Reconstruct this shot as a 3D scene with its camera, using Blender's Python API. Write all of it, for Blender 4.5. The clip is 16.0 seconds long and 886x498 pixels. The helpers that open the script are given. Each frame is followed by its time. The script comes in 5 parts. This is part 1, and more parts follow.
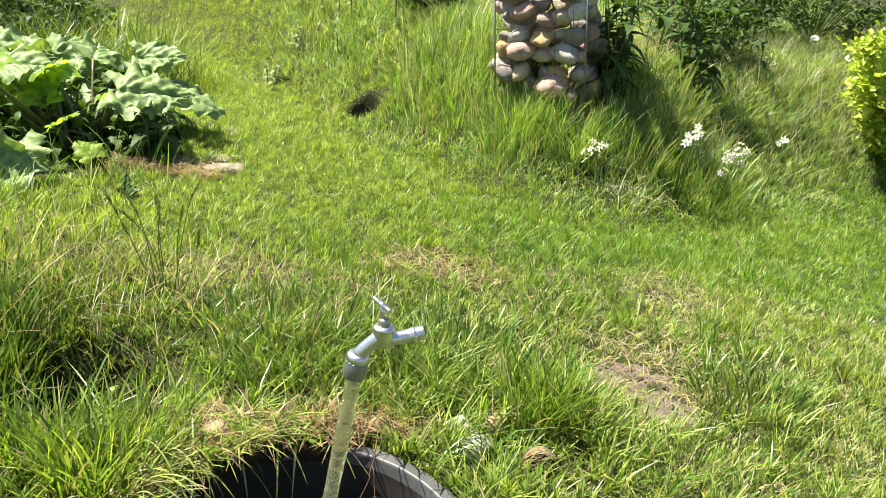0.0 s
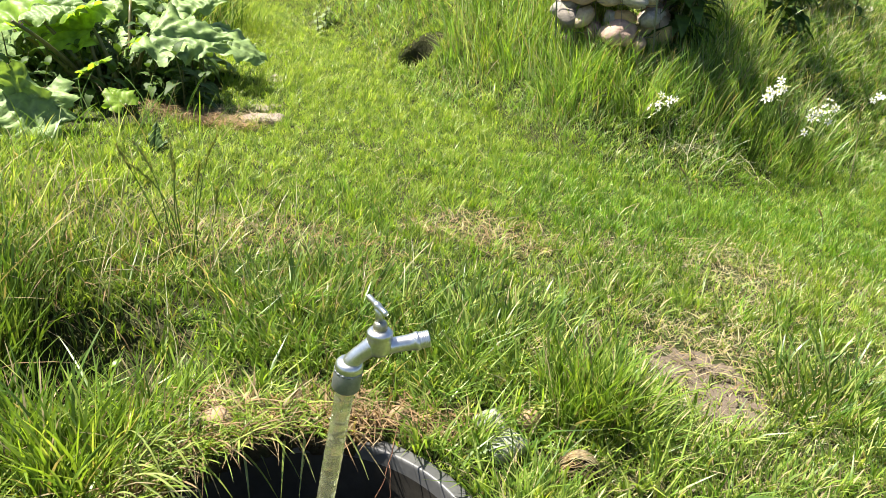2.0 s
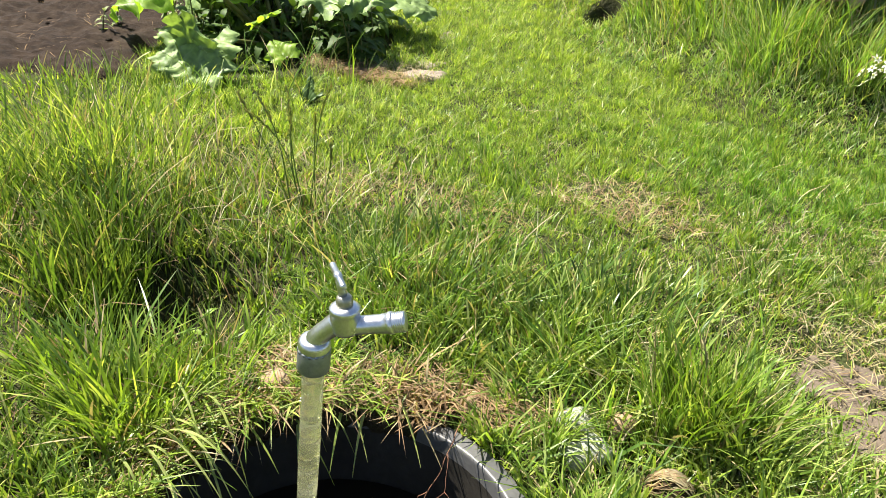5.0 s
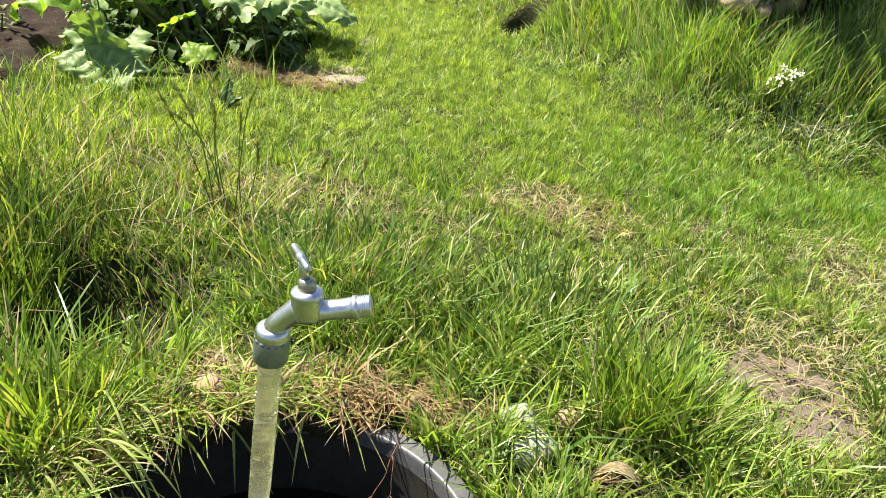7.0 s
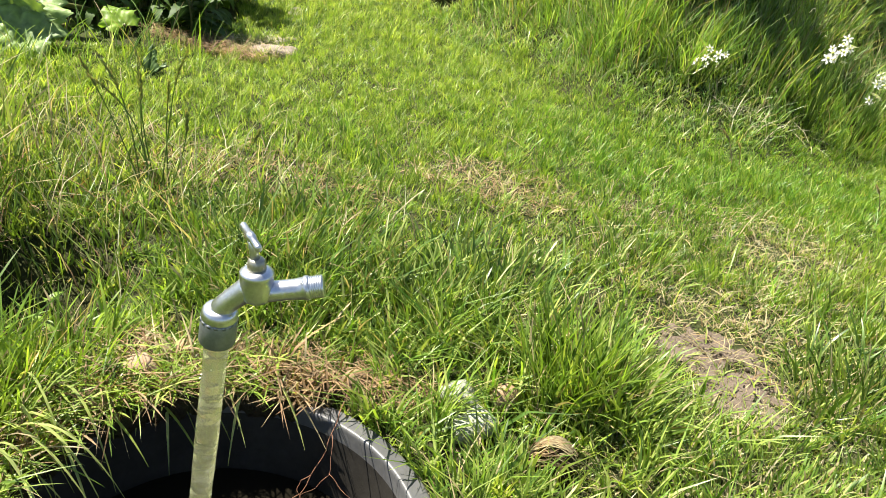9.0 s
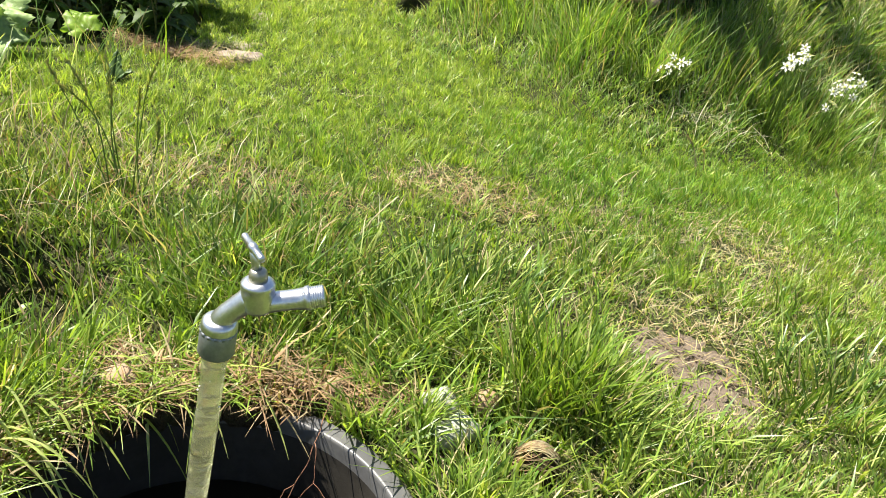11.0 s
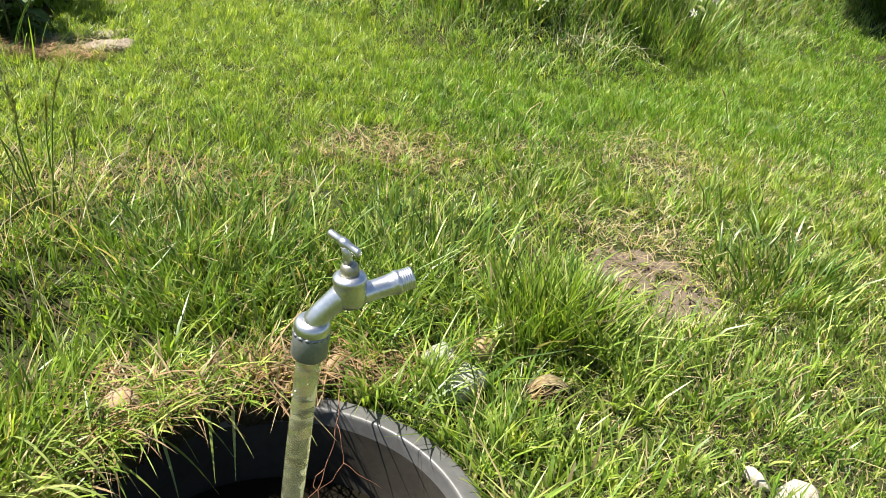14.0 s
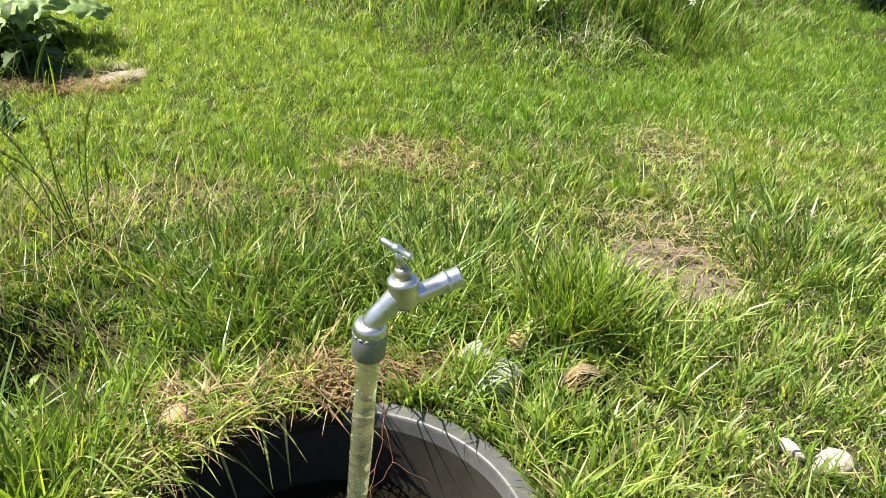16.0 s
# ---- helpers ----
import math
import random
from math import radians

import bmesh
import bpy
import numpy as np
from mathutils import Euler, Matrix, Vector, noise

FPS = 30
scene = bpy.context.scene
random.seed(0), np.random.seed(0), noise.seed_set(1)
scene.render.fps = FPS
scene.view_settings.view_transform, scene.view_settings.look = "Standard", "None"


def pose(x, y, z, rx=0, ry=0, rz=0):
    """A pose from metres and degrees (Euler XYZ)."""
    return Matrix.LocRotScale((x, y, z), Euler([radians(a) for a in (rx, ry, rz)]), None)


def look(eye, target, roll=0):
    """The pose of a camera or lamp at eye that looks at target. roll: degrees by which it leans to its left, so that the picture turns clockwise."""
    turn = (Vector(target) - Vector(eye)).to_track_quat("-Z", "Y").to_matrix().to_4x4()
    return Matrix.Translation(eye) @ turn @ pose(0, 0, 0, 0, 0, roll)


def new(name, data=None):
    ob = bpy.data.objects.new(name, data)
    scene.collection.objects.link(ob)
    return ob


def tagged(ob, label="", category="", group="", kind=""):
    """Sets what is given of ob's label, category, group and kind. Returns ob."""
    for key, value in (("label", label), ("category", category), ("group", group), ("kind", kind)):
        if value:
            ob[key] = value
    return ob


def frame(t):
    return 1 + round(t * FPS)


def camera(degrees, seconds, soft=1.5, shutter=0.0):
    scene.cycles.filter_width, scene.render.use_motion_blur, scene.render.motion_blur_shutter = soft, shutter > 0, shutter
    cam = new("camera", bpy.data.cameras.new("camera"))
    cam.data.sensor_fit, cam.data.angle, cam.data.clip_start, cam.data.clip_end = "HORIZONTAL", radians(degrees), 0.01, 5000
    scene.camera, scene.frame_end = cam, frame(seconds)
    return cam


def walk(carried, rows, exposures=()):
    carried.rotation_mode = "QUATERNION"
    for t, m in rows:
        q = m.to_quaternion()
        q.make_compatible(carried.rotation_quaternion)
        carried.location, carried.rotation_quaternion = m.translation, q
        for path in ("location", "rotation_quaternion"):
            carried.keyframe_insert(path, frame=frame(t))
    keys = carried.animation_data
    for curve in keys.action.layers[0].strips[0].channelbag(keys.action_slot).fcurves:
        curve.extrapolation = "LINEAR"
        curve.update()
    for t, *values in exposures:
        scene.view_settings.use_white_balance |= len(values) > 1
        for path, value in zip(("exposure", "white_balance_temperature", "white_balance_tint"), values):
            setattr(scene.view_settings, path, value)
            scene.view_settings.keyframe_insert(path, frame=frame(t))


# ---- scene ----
cam = camera(56.6, 16.0, soft=0.8)
PATH = [
    (0, (0.088, -0.25, 1.117), (0.146, 1.601, 0.361), 8.2),
    (0.5, (0.1, -0.233, 1.121), (0.121, 1.615, 0.356), 7.9),
    (1, (0.129, -0.188, 1.107), (0.121, 1.648, 0.316), 7.2),
    (1.5, (0.104, -0.085, 1.095), (0.134, 1.729, 0.254), 7.0),
    (2, (0.15, -0.012, 1.081), (0.07, 1.777, 0.191), 7.9),
    (2.5, (0.233, 0.028, 1.085), (-0.035, 1.785, 0.168), 8.5),
    (3, (0.264, 0.099, 1.079), (-0.155, 1.803, 0.12), 7.9),
    (3.2, (0.298, 0.124, 1.07), (-0.197, 1.8, 0.097), 8.0),
    (5.3, (0.366, 0.208, 1.01), (-0.203, 1.842, 0.006), 4.0),
    (5.5, (0.36, 0.209, 1.004), (-0.185, 1.856, 0.008), 4.4),
    (6, (0.34, 0.203, 0.984), (-0.143, 1.883, 0.012), 5.4),
    (6.5, (0.324, 0.201, 0.969), (-0.108, 1.902, 0.011), 6.1),
    (7, (0.311, 0.2, 0.966), (-0.063, 1.919, 0.014), 7.0),
    (7.5, (0.298, 0.194, 0.952), (-0.021, 1.923, -0.002), 8.3),
    (8, (0.289, 0.193, 0.953), (0.026, 1.917, -0.027), 9.3),
    (8.5, (0.288, 0.198, 0.954), (0.069, 1.92, -0.038), 9.9),
    (9, (0.281, 0.204, 0.963), (0.1, 1.936, -0.02), 10.3),
    (11.3, (0.233, 0.187, 0.964), (0.17, 1.943, 0.01), 11.1),
    (11.5, (0.225, 0.182, 0.967), (0.18, 1.939, 0.013), 10.7),
    (12, (0.2, 0.178, 0.971), (0.209, 1.929, 0.004), 8.9),
    (12.5, (0.198, 0.193, 0.963), (0.256, 1.931, -0.024), 7.0),
    (13, (0.129, 0.202, 0.953), (0.312, 1.921, -0.053), 6.9),
    (13.5, (0.081, 0.2, 0.95), (0.356, 1.904, -0.06), 7.7),
    (14, (0.041, 0.187, 0.957), (0.293, 1.889, -0.063), 6.5),
    (14.5, (0.044, 0.179, 0.968), (0.219, 1.888, -0.056), 5.0),
    (15, (0.026, 0.173, 0.971), (0.167, 1.897, -0.033), 2.4),
    (15.5, (0.005, 0.151, 0.977), (0.19, 1.871, -0.027), 1.2),
    (16, (0.002, 0.142, 0.98), (0.227, 1.852, -0.034), 1.9),
]
walk(cam, [(t, look(eye, target, roll)) for t, eye, target, roll in PATH], [(0, 1.92), (6, 1.90), (9, 1.88), (12.5, 1.80), (13.5, 1.72), (14.5, 1.72), (16, 1.75)])

# ---- light ----
SUN_EL, SUN_DIR = radians(59), Vector((-0.975, 0.22, 0)).normalized()
SUN_TO = Vector((SUN_DIR.x * math.cos(SUN_EL), SUN_DIR.y * math.cos(SUN_EL), math.sin(SUN_EL)))
world = bpy.data.worlds.new("sky")
world.use_nodes = True
scene.world = world
sky = world.node_tree.nodes.new("ShaderNodeTexSky")
sky.sky_type, sky.sun_disc = "NISHITA", False
sky.sun_elevation, sky.sun_rotation = SUN_EL, math.atan2(SUN_DIR.x, SUN_DIR.y)
background = world.node_tree.nodes["Background"]
background.inputs["Strength"].default_value = 0.05
world.node_tree.links.new(sky.outputs["Color"], background.inputs["Color"])
sun = new("sun", bpy.data.lights.new("sun", "SUN"))
sun.data.energy, sun.data.angle, sun.data.color = 5.0, radians(0.53), (1.0, 0.94, 0.81)
sun.matrix_world = look(SUN_TO * 30, (0, 0, 0))

# ---- materials ----
def start_material(name):
    m = bpy.data.materials.new(name)
    m.use_nodes = True
    nt = m.node_tree
    return m, nt, nt.nodes["Principled BSDF"], nt.nodes["Material Output"]


def ramp_of(nt, colours, source, stepped=False):
    r = nt.nodes.new("ShaderNodeValToRGB")
    els = r.color_ramp.elements
    if stepped:
        r.color_ramp.interpolation = "CONSTANT"
    while len(els) < len(colours):
        els.new(0.5)
    for n, c in enumerate(colours):
        els[n].position, els[n].color = n / max(1, len(colours) - 1), (*c, 1)
    nt.links.new(source, r.inputs["Fac"])
    return r.outputs["Color"]


def noise_of(nt, scale, detail=3.0, rough=0.55, low=0.0, high=1.0, coords=None):
    if coords is None:
        coords = nt.nodes.new("ShaderNodeTexCoord").outputs["Object"]
    n = nt.nodes.new("ShaderNodeTexNoise")
    n.inputs["Scale"].default_value, n.inputs["Detail"].default_value, n.inputs["Roughness"].default_value = scale, detail, rough
    nt.links.new(coords, n.inputs["Vector"])
    mr = nt.nodes.new("ShaderNodeMapRange")
    mr.inputs["From Min"].default_value, mr.inputs["From Max"].default_value = low, high
    nt.links.new(n.outputs["Fac"], mr.inputs["Value"])
    return mr.outputs["Result"]


def mixed(nt, fac, a, b, mode="MIX"):
    m = nt.nodes.new("ShaderNodeMix")
    m.data_type, m.blend_type = "RGBA", mode
    for socket, value in ((m.inputs[0], fac), (m.inputs[6], a), (m.inputs[7], b)):
        if isinstance(value, (int, float)):
            socket.default_value = value
        elif isinstance(value, tuple):
            socket.default_value = (*value, 1)
        else:
            nt.links.new(value, socket)
    return m.outputs[2]


def bumped(nt, bsdf, height, strength=0.5, distance=0.01):
    b = nt.nodes.new("ShaderNodeBump")
    b.inputs["Strength"].default_value, b.inputs["Distance"].default_value = strength, distance
    nt.links.new(height, b.inputs["Height"])
    nt.links.new(b.outputs["Normal"], bsdf.inputs["Normal"])


def blade_material(name, colours, other, patch=1.6, amount=0.6, through_light=0.4, rough=0.42, spec=0.45, crinkle=0.0):
    """Thin plant tissue: colour varies from blade to blade and in patches, and light shines through."""
    m, nt, bsdf, out = start_material(name)
    island = nt.nodes.new("ShaderNodeNewGeometry").outputs["Random Per Island"]
    own = ramp_of(nt, colours, island)
    patches = noise_of(nt, patch, 4.0, 0.6, 0.35, 0.68)
    scaled = nt.nodes.new("ShaderNodeMath")
    scaled.operation, scaled.inputs[1].default_value = "MULTIPLY", amount
    nt.links.new(patches, scaled.inputs[0])
    colour = mixed(nt, scaled.outputs[0], own, other)
    plants = noise_of(nt, 24.0, 2.0, 0.5, 0.3, 0.7)
    colour = mixed(nt, 1.0, colour, ramp_of(nt, [(0.50, 0.52, 0.56), (1.33, 1.22, 1.24)], plants), "MULTIPLY")
    fine = noise_of(nt, 90.0, 2.0, 0.5, 0.2, 0.8)
    colour = mixed(nt, 0.35, colour, ramp_of(nt, [(0.55, 0.55, 0.5), (1, 1, 1)], fine), "MULTIPLY")
    nt.links.new(colour, bsdf.inputs["Base Color"])
    bsdf.inputs["Roughness"].default_value, bsdf.inputs["Specular IOR Level"].default_value = rough, spec
    if crinkle:
        bumped(nt, bsdf, noise_of(nt, 24.0, 3.0, 0.55, 0.2, 0.8), crinkle, 0.012)
    tr = nt.nodes.new("ShaderNodeBsdfTranslucent")
    nt.links.new(mixed(nt, 1.0, colour, (1.6, 1.6, 0.62), "MULTIPLY"), tr.inputs["Color"])
    mix = nt.nodes.new("ShaderNodeMixShader")
    mix.inputs[0].default_value = through_light
    nt.links.new(bsdf.outputs[0], mix.inputs[1])
    nt.links.new(tr.outputs[0], mix.inputs[2])
    nt.links.new(mix.outputs[0], out.inputs["Surface"])
    return m


def solid_material(name, colours, scale, rough=0.8, metal=0.0, bump=0.4, depth=0.004, fine=8.0, spec=0.4, per_object=0.0):
    """Opaque stuff with a mottled colour at two scales and a fine relief."""
    m, nt, bsdf, out = start_material(name)
    big = noise_of(nt, scale, 5.0, 0.6, 0.28, 0.72)
    small = noise_of(nt, scale * fine, 4.0, 0.65, 0.25, 0.75)
    colour = ramp_of(nt, colours, big)
    colour = mixed(nt, 0.4, colour, ramp_of(nt, [(0.45, 0.45, 0.45), (1, 1, 1)], small), "MULTIPLY")
    if per_object:
        rnd = nt.nodes.new("ShaderNodeObjectInfo").outputs["Random"]
        hue = ramp_of(nt, [(1.05, 0.74, 0.40), (0.95, 0.92, 0.86), (0.50, 0.45, 0.42), (0.92, 0.66, 0.57), (0.8, 0.79, 0.77), (0.74, 0.55, 0.46), (1.0, 0.84, 0.62), (0.62, 0.60, 0.56), (1.25, 1.22, 1.15), (0.85, 0.80, 0.74)], rnd, True)
        colour = mixed(nt, per_object, colour, hue, "MULTIPLY")
    nt.links.new(colour, bsdf.inputs["Base Color"])
    bsdf.inputs["Roughness"].default_value, bsdf.inputs["Metallic"].default_value = rough, metal
    bsdf.inputs["Specular IOR Level"].default_value = spec
    bumped(nt, bsdf, small, bump, depth)
    return m


M_SOIL = solid_material("mossy garden soil", [(0.026, 0.022, 0.013), (0.036, 0.040, 0.014), (0.050, 0.066, 0.018)], 3.0, 0.95, bump=0.9, depth=0.012, fine=14, spec=0.15)
M_BARE = solid_material("trodden bare earth", [(0.075, 0.056, 0.040), (0.155, 0.122, 0.094), (0.11, 0.084, 0.063)], 26.0, 0.95, bump=0.6, depth=0.006, fine=9, spec=0.15)
M_BED = solid_material("dug dark soil", [(0.016, 0.010, 0.0065), (0.036, 0.023, 0.015), (0.068, 0.047, 0.032)], 22.0, 0.95, bump=0.9, depth=0.012, fine=7, spec=0.2)
M_LAWN = blade_material("lawn grass", [(0.05, 0.12, 0.02), (0.13, 0.25, 0.034), (0.23, 0.35, 0.05), (0.09, 0.20, 0.026), (0.46, 0.54, 0.15)], (0.26, 0.36, 0.04), 1.3, 0.6, 0.40, 0.38, 0.38)
M_GREEN = blade_material("deep green lawn grass", [(0.045, 0.125, 0.012), (0.095, 0.22, 0.02), (0.15, 0.30, 0.03), (0.24, 0.39, 0.06)], (0.12, 0.26, 0.02), 2.4, 0.5, 0.38, 0.40, 0.36)
M_STRAW = blade_material("dry straw grass", [(0.36, 0.31, 0.17), (0.46, 0.41, 0.25), (0.30, 0.26, 0.14), (0.40, 0.38, 0.20)], (0.28, 0.22, 0.12), 3.0, 0.5, 0.3, 0.6, 0.3)
M_HUSK = blade_material("pale grass husks", [(0.50, 0.48, 0.32), (0.60, 0.58, 0.42), (0.42, 0.44, 0.26)], (0.46, 0.46, 0.30), 4.0, 0.4, 0.3, 0.5, 0.35)
M_RUST = blade_material("withered brown grass", [(0.18, 0.12, 0.060), (0.26, 0.175, 0.09), (0.33, 0.26, 0.14), (0.14, 0.085, 0.045)], (0.22, 0.15, 0.08), 5.0, 0.5, 0.25, 0.65, 0.25)
M_TALL = blade_material("tall meadow grass", [(0.045, 0.105, 0.016), (0.08, 0.165, 0.024), (0.135, 0.225, 0.034), (0.40, 0.46, 0.15)], (0.15, 0.23, 0.04), 2.2, 0.5, 0.30, 0.38, 0.38)
M_BRIGHT = blade_material("lush young grass", [(0.10, 0.22, 0.03), (0.20, 0.33, 0.05), (0.29, 0.40, 0.09), (0.50, 0.56, 0.22)], (0.28, 0.36, 0.04), 3.0, 0.5, 0.40, 0.38, 0.38)
M_BANK = blade_material("rough bank grass", [(0.10, 0.215, 0.045), (0.16, 0.295, 0.055), (0.22, 0.36, 0.085), (0.46, 0.53, 0.30)], (0.20, 0.34, 0.07), 1.8, 0.55, 0.36, 0.38, 0.38)
M_PURPLE = blade_material("purple brown seed heads", [(0.13, 0.19, 0.045), (0.18, 0.22, 0.06), (0.22, 0.21, 0.085)], (0.19, 0.17, 0.08), 5.0, 0.4, 0.3, 0.6)
M_STALKS = blade_material("dark grass stem", [(0.10, 0.18, 0.03), (0.16, 0.26, 0.05)], (0.15, 0.19, 0.05), 5.0, 0.4, 0.25, 0.5, 0.3)
M_LEAF = blade_material("broad crinkled leaf", [(0.15, 0.25, 0.07), (0.22, 0.33, 0.115)], (0.19, 0.29, 0.08), 7.0, 0.6, 0.25, 0.52, 0.34, crinkle=0.35)
M_YOUNG = blade_material("young translucent leaf", [(0.19, 0.35, 0.04), (0.25, 0.40, 0.05)], (0.22, 0.38, 0.04), 7.0, 0.5, 0.5, 0.45, 0.3)
M_STALK = blade_material("leaf stalk", [(0.09, 0.13, 0.03), (0.14, 0.14, 0.05)], (0.14, 0.09, 0.045), 6.0, 0.5, 0.15, 0.4)
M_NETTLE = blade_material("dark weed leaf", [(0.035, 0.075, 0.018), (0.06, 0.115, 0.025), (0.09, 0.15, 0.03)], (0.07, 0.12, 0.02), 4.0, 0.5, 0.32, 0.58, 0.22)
M_MINT = blade_material("grey green downy leaf", [(0.20, 0.27, 0.13), (0.28, 0.35, 0.18), (0.15, 0.22, 0.09)], (0.24, 0.30, 0.13), 5.0, 0.4, 0.3, 0.7, 0.2)
M_DOCK = blade_material("dark dock leaf", [(0.035, 0.08, 0.015), (0.05, 0.10, 0.02)], (0.045, 0.09, 0.016), 9.0, 0.4, 0.08, 0.5, 0.3)
M_GOLD = blade_material("golden shrub leaf", [(0.34, 0.46, 0.06), (0.44, 0.54, 0.09), (0.28, 0.40, 0.05)], (0.38, 0.48, 0.07), 5.0, 0.5, 0.4, 0.42)
M_PETAL = blade_material("white petal", [(0.80, 0.80, 0.76), (0.86, 0.86, 0.83)], (0.8, 0.82, 0.74), 9.0, 0.4, 0.25, 0.5)
M_HEART = solid_material("flower heart", [(0.35, 0.42, 0.08), (0.5, 0.5, 0.12)], 60.0, 0.7)
M_ROCK = solid_material("field stone", [(0.25, 0.24, 0.22), (0.44, 0.42, 0.39), (0.34, 0.32, 0.30)], 18.0, 0.85, bump=0.5, depth=0.006, fine=6, per_object=1.0)
M_PALE = solid_material("pale stone", [(0.15, 0.165, 0.125), (0.38, 0.39, 0.32), (0.25, 0.265, 0.21)], 45.0, 0.85, bump=0.8, depth=0.004, fine=5)
M_WHITE = solid_material("bleached stone", [(0.26, 0.23, 0.19), (0.48, 0.43, 0.38), (0.37, 0.33, 0.29)], 30.0, 0.85, bump=0.6, depth=0.003, fine=6)
M_TAN = solid_material("tan stone", [(0.20, 0.125, 0.07), (0.32, 0.22, 0.13), (0.14, 0.09, 0.05)], 30.0, 0.85, bump=0.6, depth=0.003, fine=5)
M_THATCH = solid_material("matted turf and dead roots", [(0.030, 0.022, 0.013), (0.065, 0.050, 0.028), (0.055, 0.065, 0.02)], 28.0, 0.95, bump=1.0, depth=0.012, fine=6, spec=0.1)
M_SAND = solid_material("pale tan stone", [(0.19, 0.125, 0.075), (0.33, 0.23, 0.145), (0.25, 0.175, 0.105)], 30.0, 0.85, bump=0.5, depth=0.003, fine=5)
M_SLAB = solid_material("weathered slab", [(0.16, 0.13, 0.10), (0.34, 0.28, 0.22), (0.25, 0.20, 0.155)], 30.0, 0.9, bump=1.0, depth=0.005, fine=7)
M_WIRE = solid_material("weathered galvanised wire", [(0.10, 0.085, 0.075), (0.20, 0.19, 0.18)], 40.0, 0.5, 0.6, 0.3, 0.001)
M_TUB = solid_material("black dusty plastic", [(0.024, 0.022, 0.019), (0.034, 0.031, 0.027), (0.046, 0.043, 0.038)], 7.0, 0.6, bump=0.2, depth=0.002, fine=9, spec=0.08)
M_RIM = solid_material("dusty scuffed black plastic", [(0.058, 0.058, 0.060), (0.080, 0.080, 0.082), (0.12, 0.118, 0.115)], 13.0, 0.46, bump=0.12, depth=0.001, fine=7, spec=0.5)
M_METAL = solid_material("satin zinc metal", [(0.60, 0.60, 0.61), (0.74, 0.74, 0.74)], 60.0, 0.32, 1.0, 0.12, 0.0006, fine=5)
M_COLLAR = solid_material("dull grey collar metal", [(0.22, 0.23, 0.25), (0.32, 0.33, 0.35)], 70.0, 0.45, 0.8, 0.2, 0.0008, fine=5)
M_NUT = solid_material("dull brassy metal", [(0.34, 0.32, 0.25), (0.46, 0.44, 0.36)], 70.0, 0.4, 0.9, 0.15, 0.0006, fine=5)
M_TWIG = solid_material("red brown root", [(0.12, 0.05, 0.028), (0.22, 0.11, 0.06)], 50.0, 0.7, bump=0.4, depth=0.001)


def water_materials():
    m, nt, bsdf, out = start_material("murky still water")
    bsdf.inputs["Base Color"].default_value = (0.008, 0.007, 0.005, 1)
    bsdf.inputs["Roughness"].default_value, bsdf.inputs["IOR"].default_value = 0.04, 1.33
    bsdf.inputs["Specular IOR Level"].default_value = 0.12
    bumped(nt, bsdf, noise_of(nt, 9.0, 2.0), 0.06, 0.006)
    t, nt, bsdf, out = start_material("cloudy water tube")
    streak = nt.nodes.new("ShaderNodeMapping")
    streak.inputs["Scale"].default_value = (0.45, 0.45, 0.8)
    nt.links.new(nt.nodes.new("ShaderNodeTexCoord").outputs["Object"], streak.inputs["Vector"])
    waves = noise_of(nt, 34.0, 2.0, 0.5, 0.3, 0.7, streak.outputs["Vector"])
    foam = noise_of(nt, 85.0, 3.0, 0.6, 0.58, 0.72, streak.outputs["Vector"])
    colour = ramp_of(nt, [(0.46, 0.46, 0.28), (0.62, 0.62, 0.43), (0.54, 0.54, 0.36)], waves)
    colour = mixed(nt, foam, colour, (0.86, 0.86, 0.74))
    nt.links.new(colour, bsdf.inputs["Base Color"])
    bsdf.inputs["Roughness"].default_value, bsdf.inputs["IOR"].default_value = 0.12, 1.33
    bsdf.inputs["Transmission Weight"].default_value = 0.92
    bumped(nt, bsdf, waves, 0.8, 0.008)
    tr = nt.nodes.new("ShaderNodeBsdfTranslucent")
    nt.links.new(colour, tr.inputs["Color"])
    mix = nt.nodes.new("ShaderNodeMixShader")
    mix.inputs[0].default_value = 0.14
    nt.links.new(bsdf.outputs[0], mix.inputs[1])
    nt.links.new(tr.outputs[0], mix.inputs[2])
    nt.links.new(mix.outputs[0], out.inputs["Surface"])
    return m, t


M_WATER, M_TUBE = water_materials()

# ---- tools for building ----
def linked(name, mesh, material, smooth=True):
    if material is not None and not mesh.materials:
        mesh.materials.append(material)
    if smooth:
        mesh.polygons.foreach_set("use_smooth", [True] * len(mesh.polygons))
    return new(name, mesh)


def part(name, bm, material, parent=None, label="", smooth=True):
    """Links a bmesh as one object, under a thing where one is given."""
    mesh = bpy.data.meshes.new(name)
    bm.to_mesh(mesh)
    bm.free()
    ob = linked(name, mesh, material, smooth)
    ob.parent = parent
    if label:
        ob["label"] = label
    return ob


def again(ob, m, parent=None):
    """One more object on the same mesh, at the pose m."""
    twin = new(ob.name.split(".")[0], ob.data)
    twin.parent, twin.matrix_basis = parent, m
    return twin


def thing(name, place, label, category, group="", kind=""):
    ob = new(name)
    ob.empty_display_size = 0.05
    ob.location = place
    return tagged(ob, label, category, group, kind)


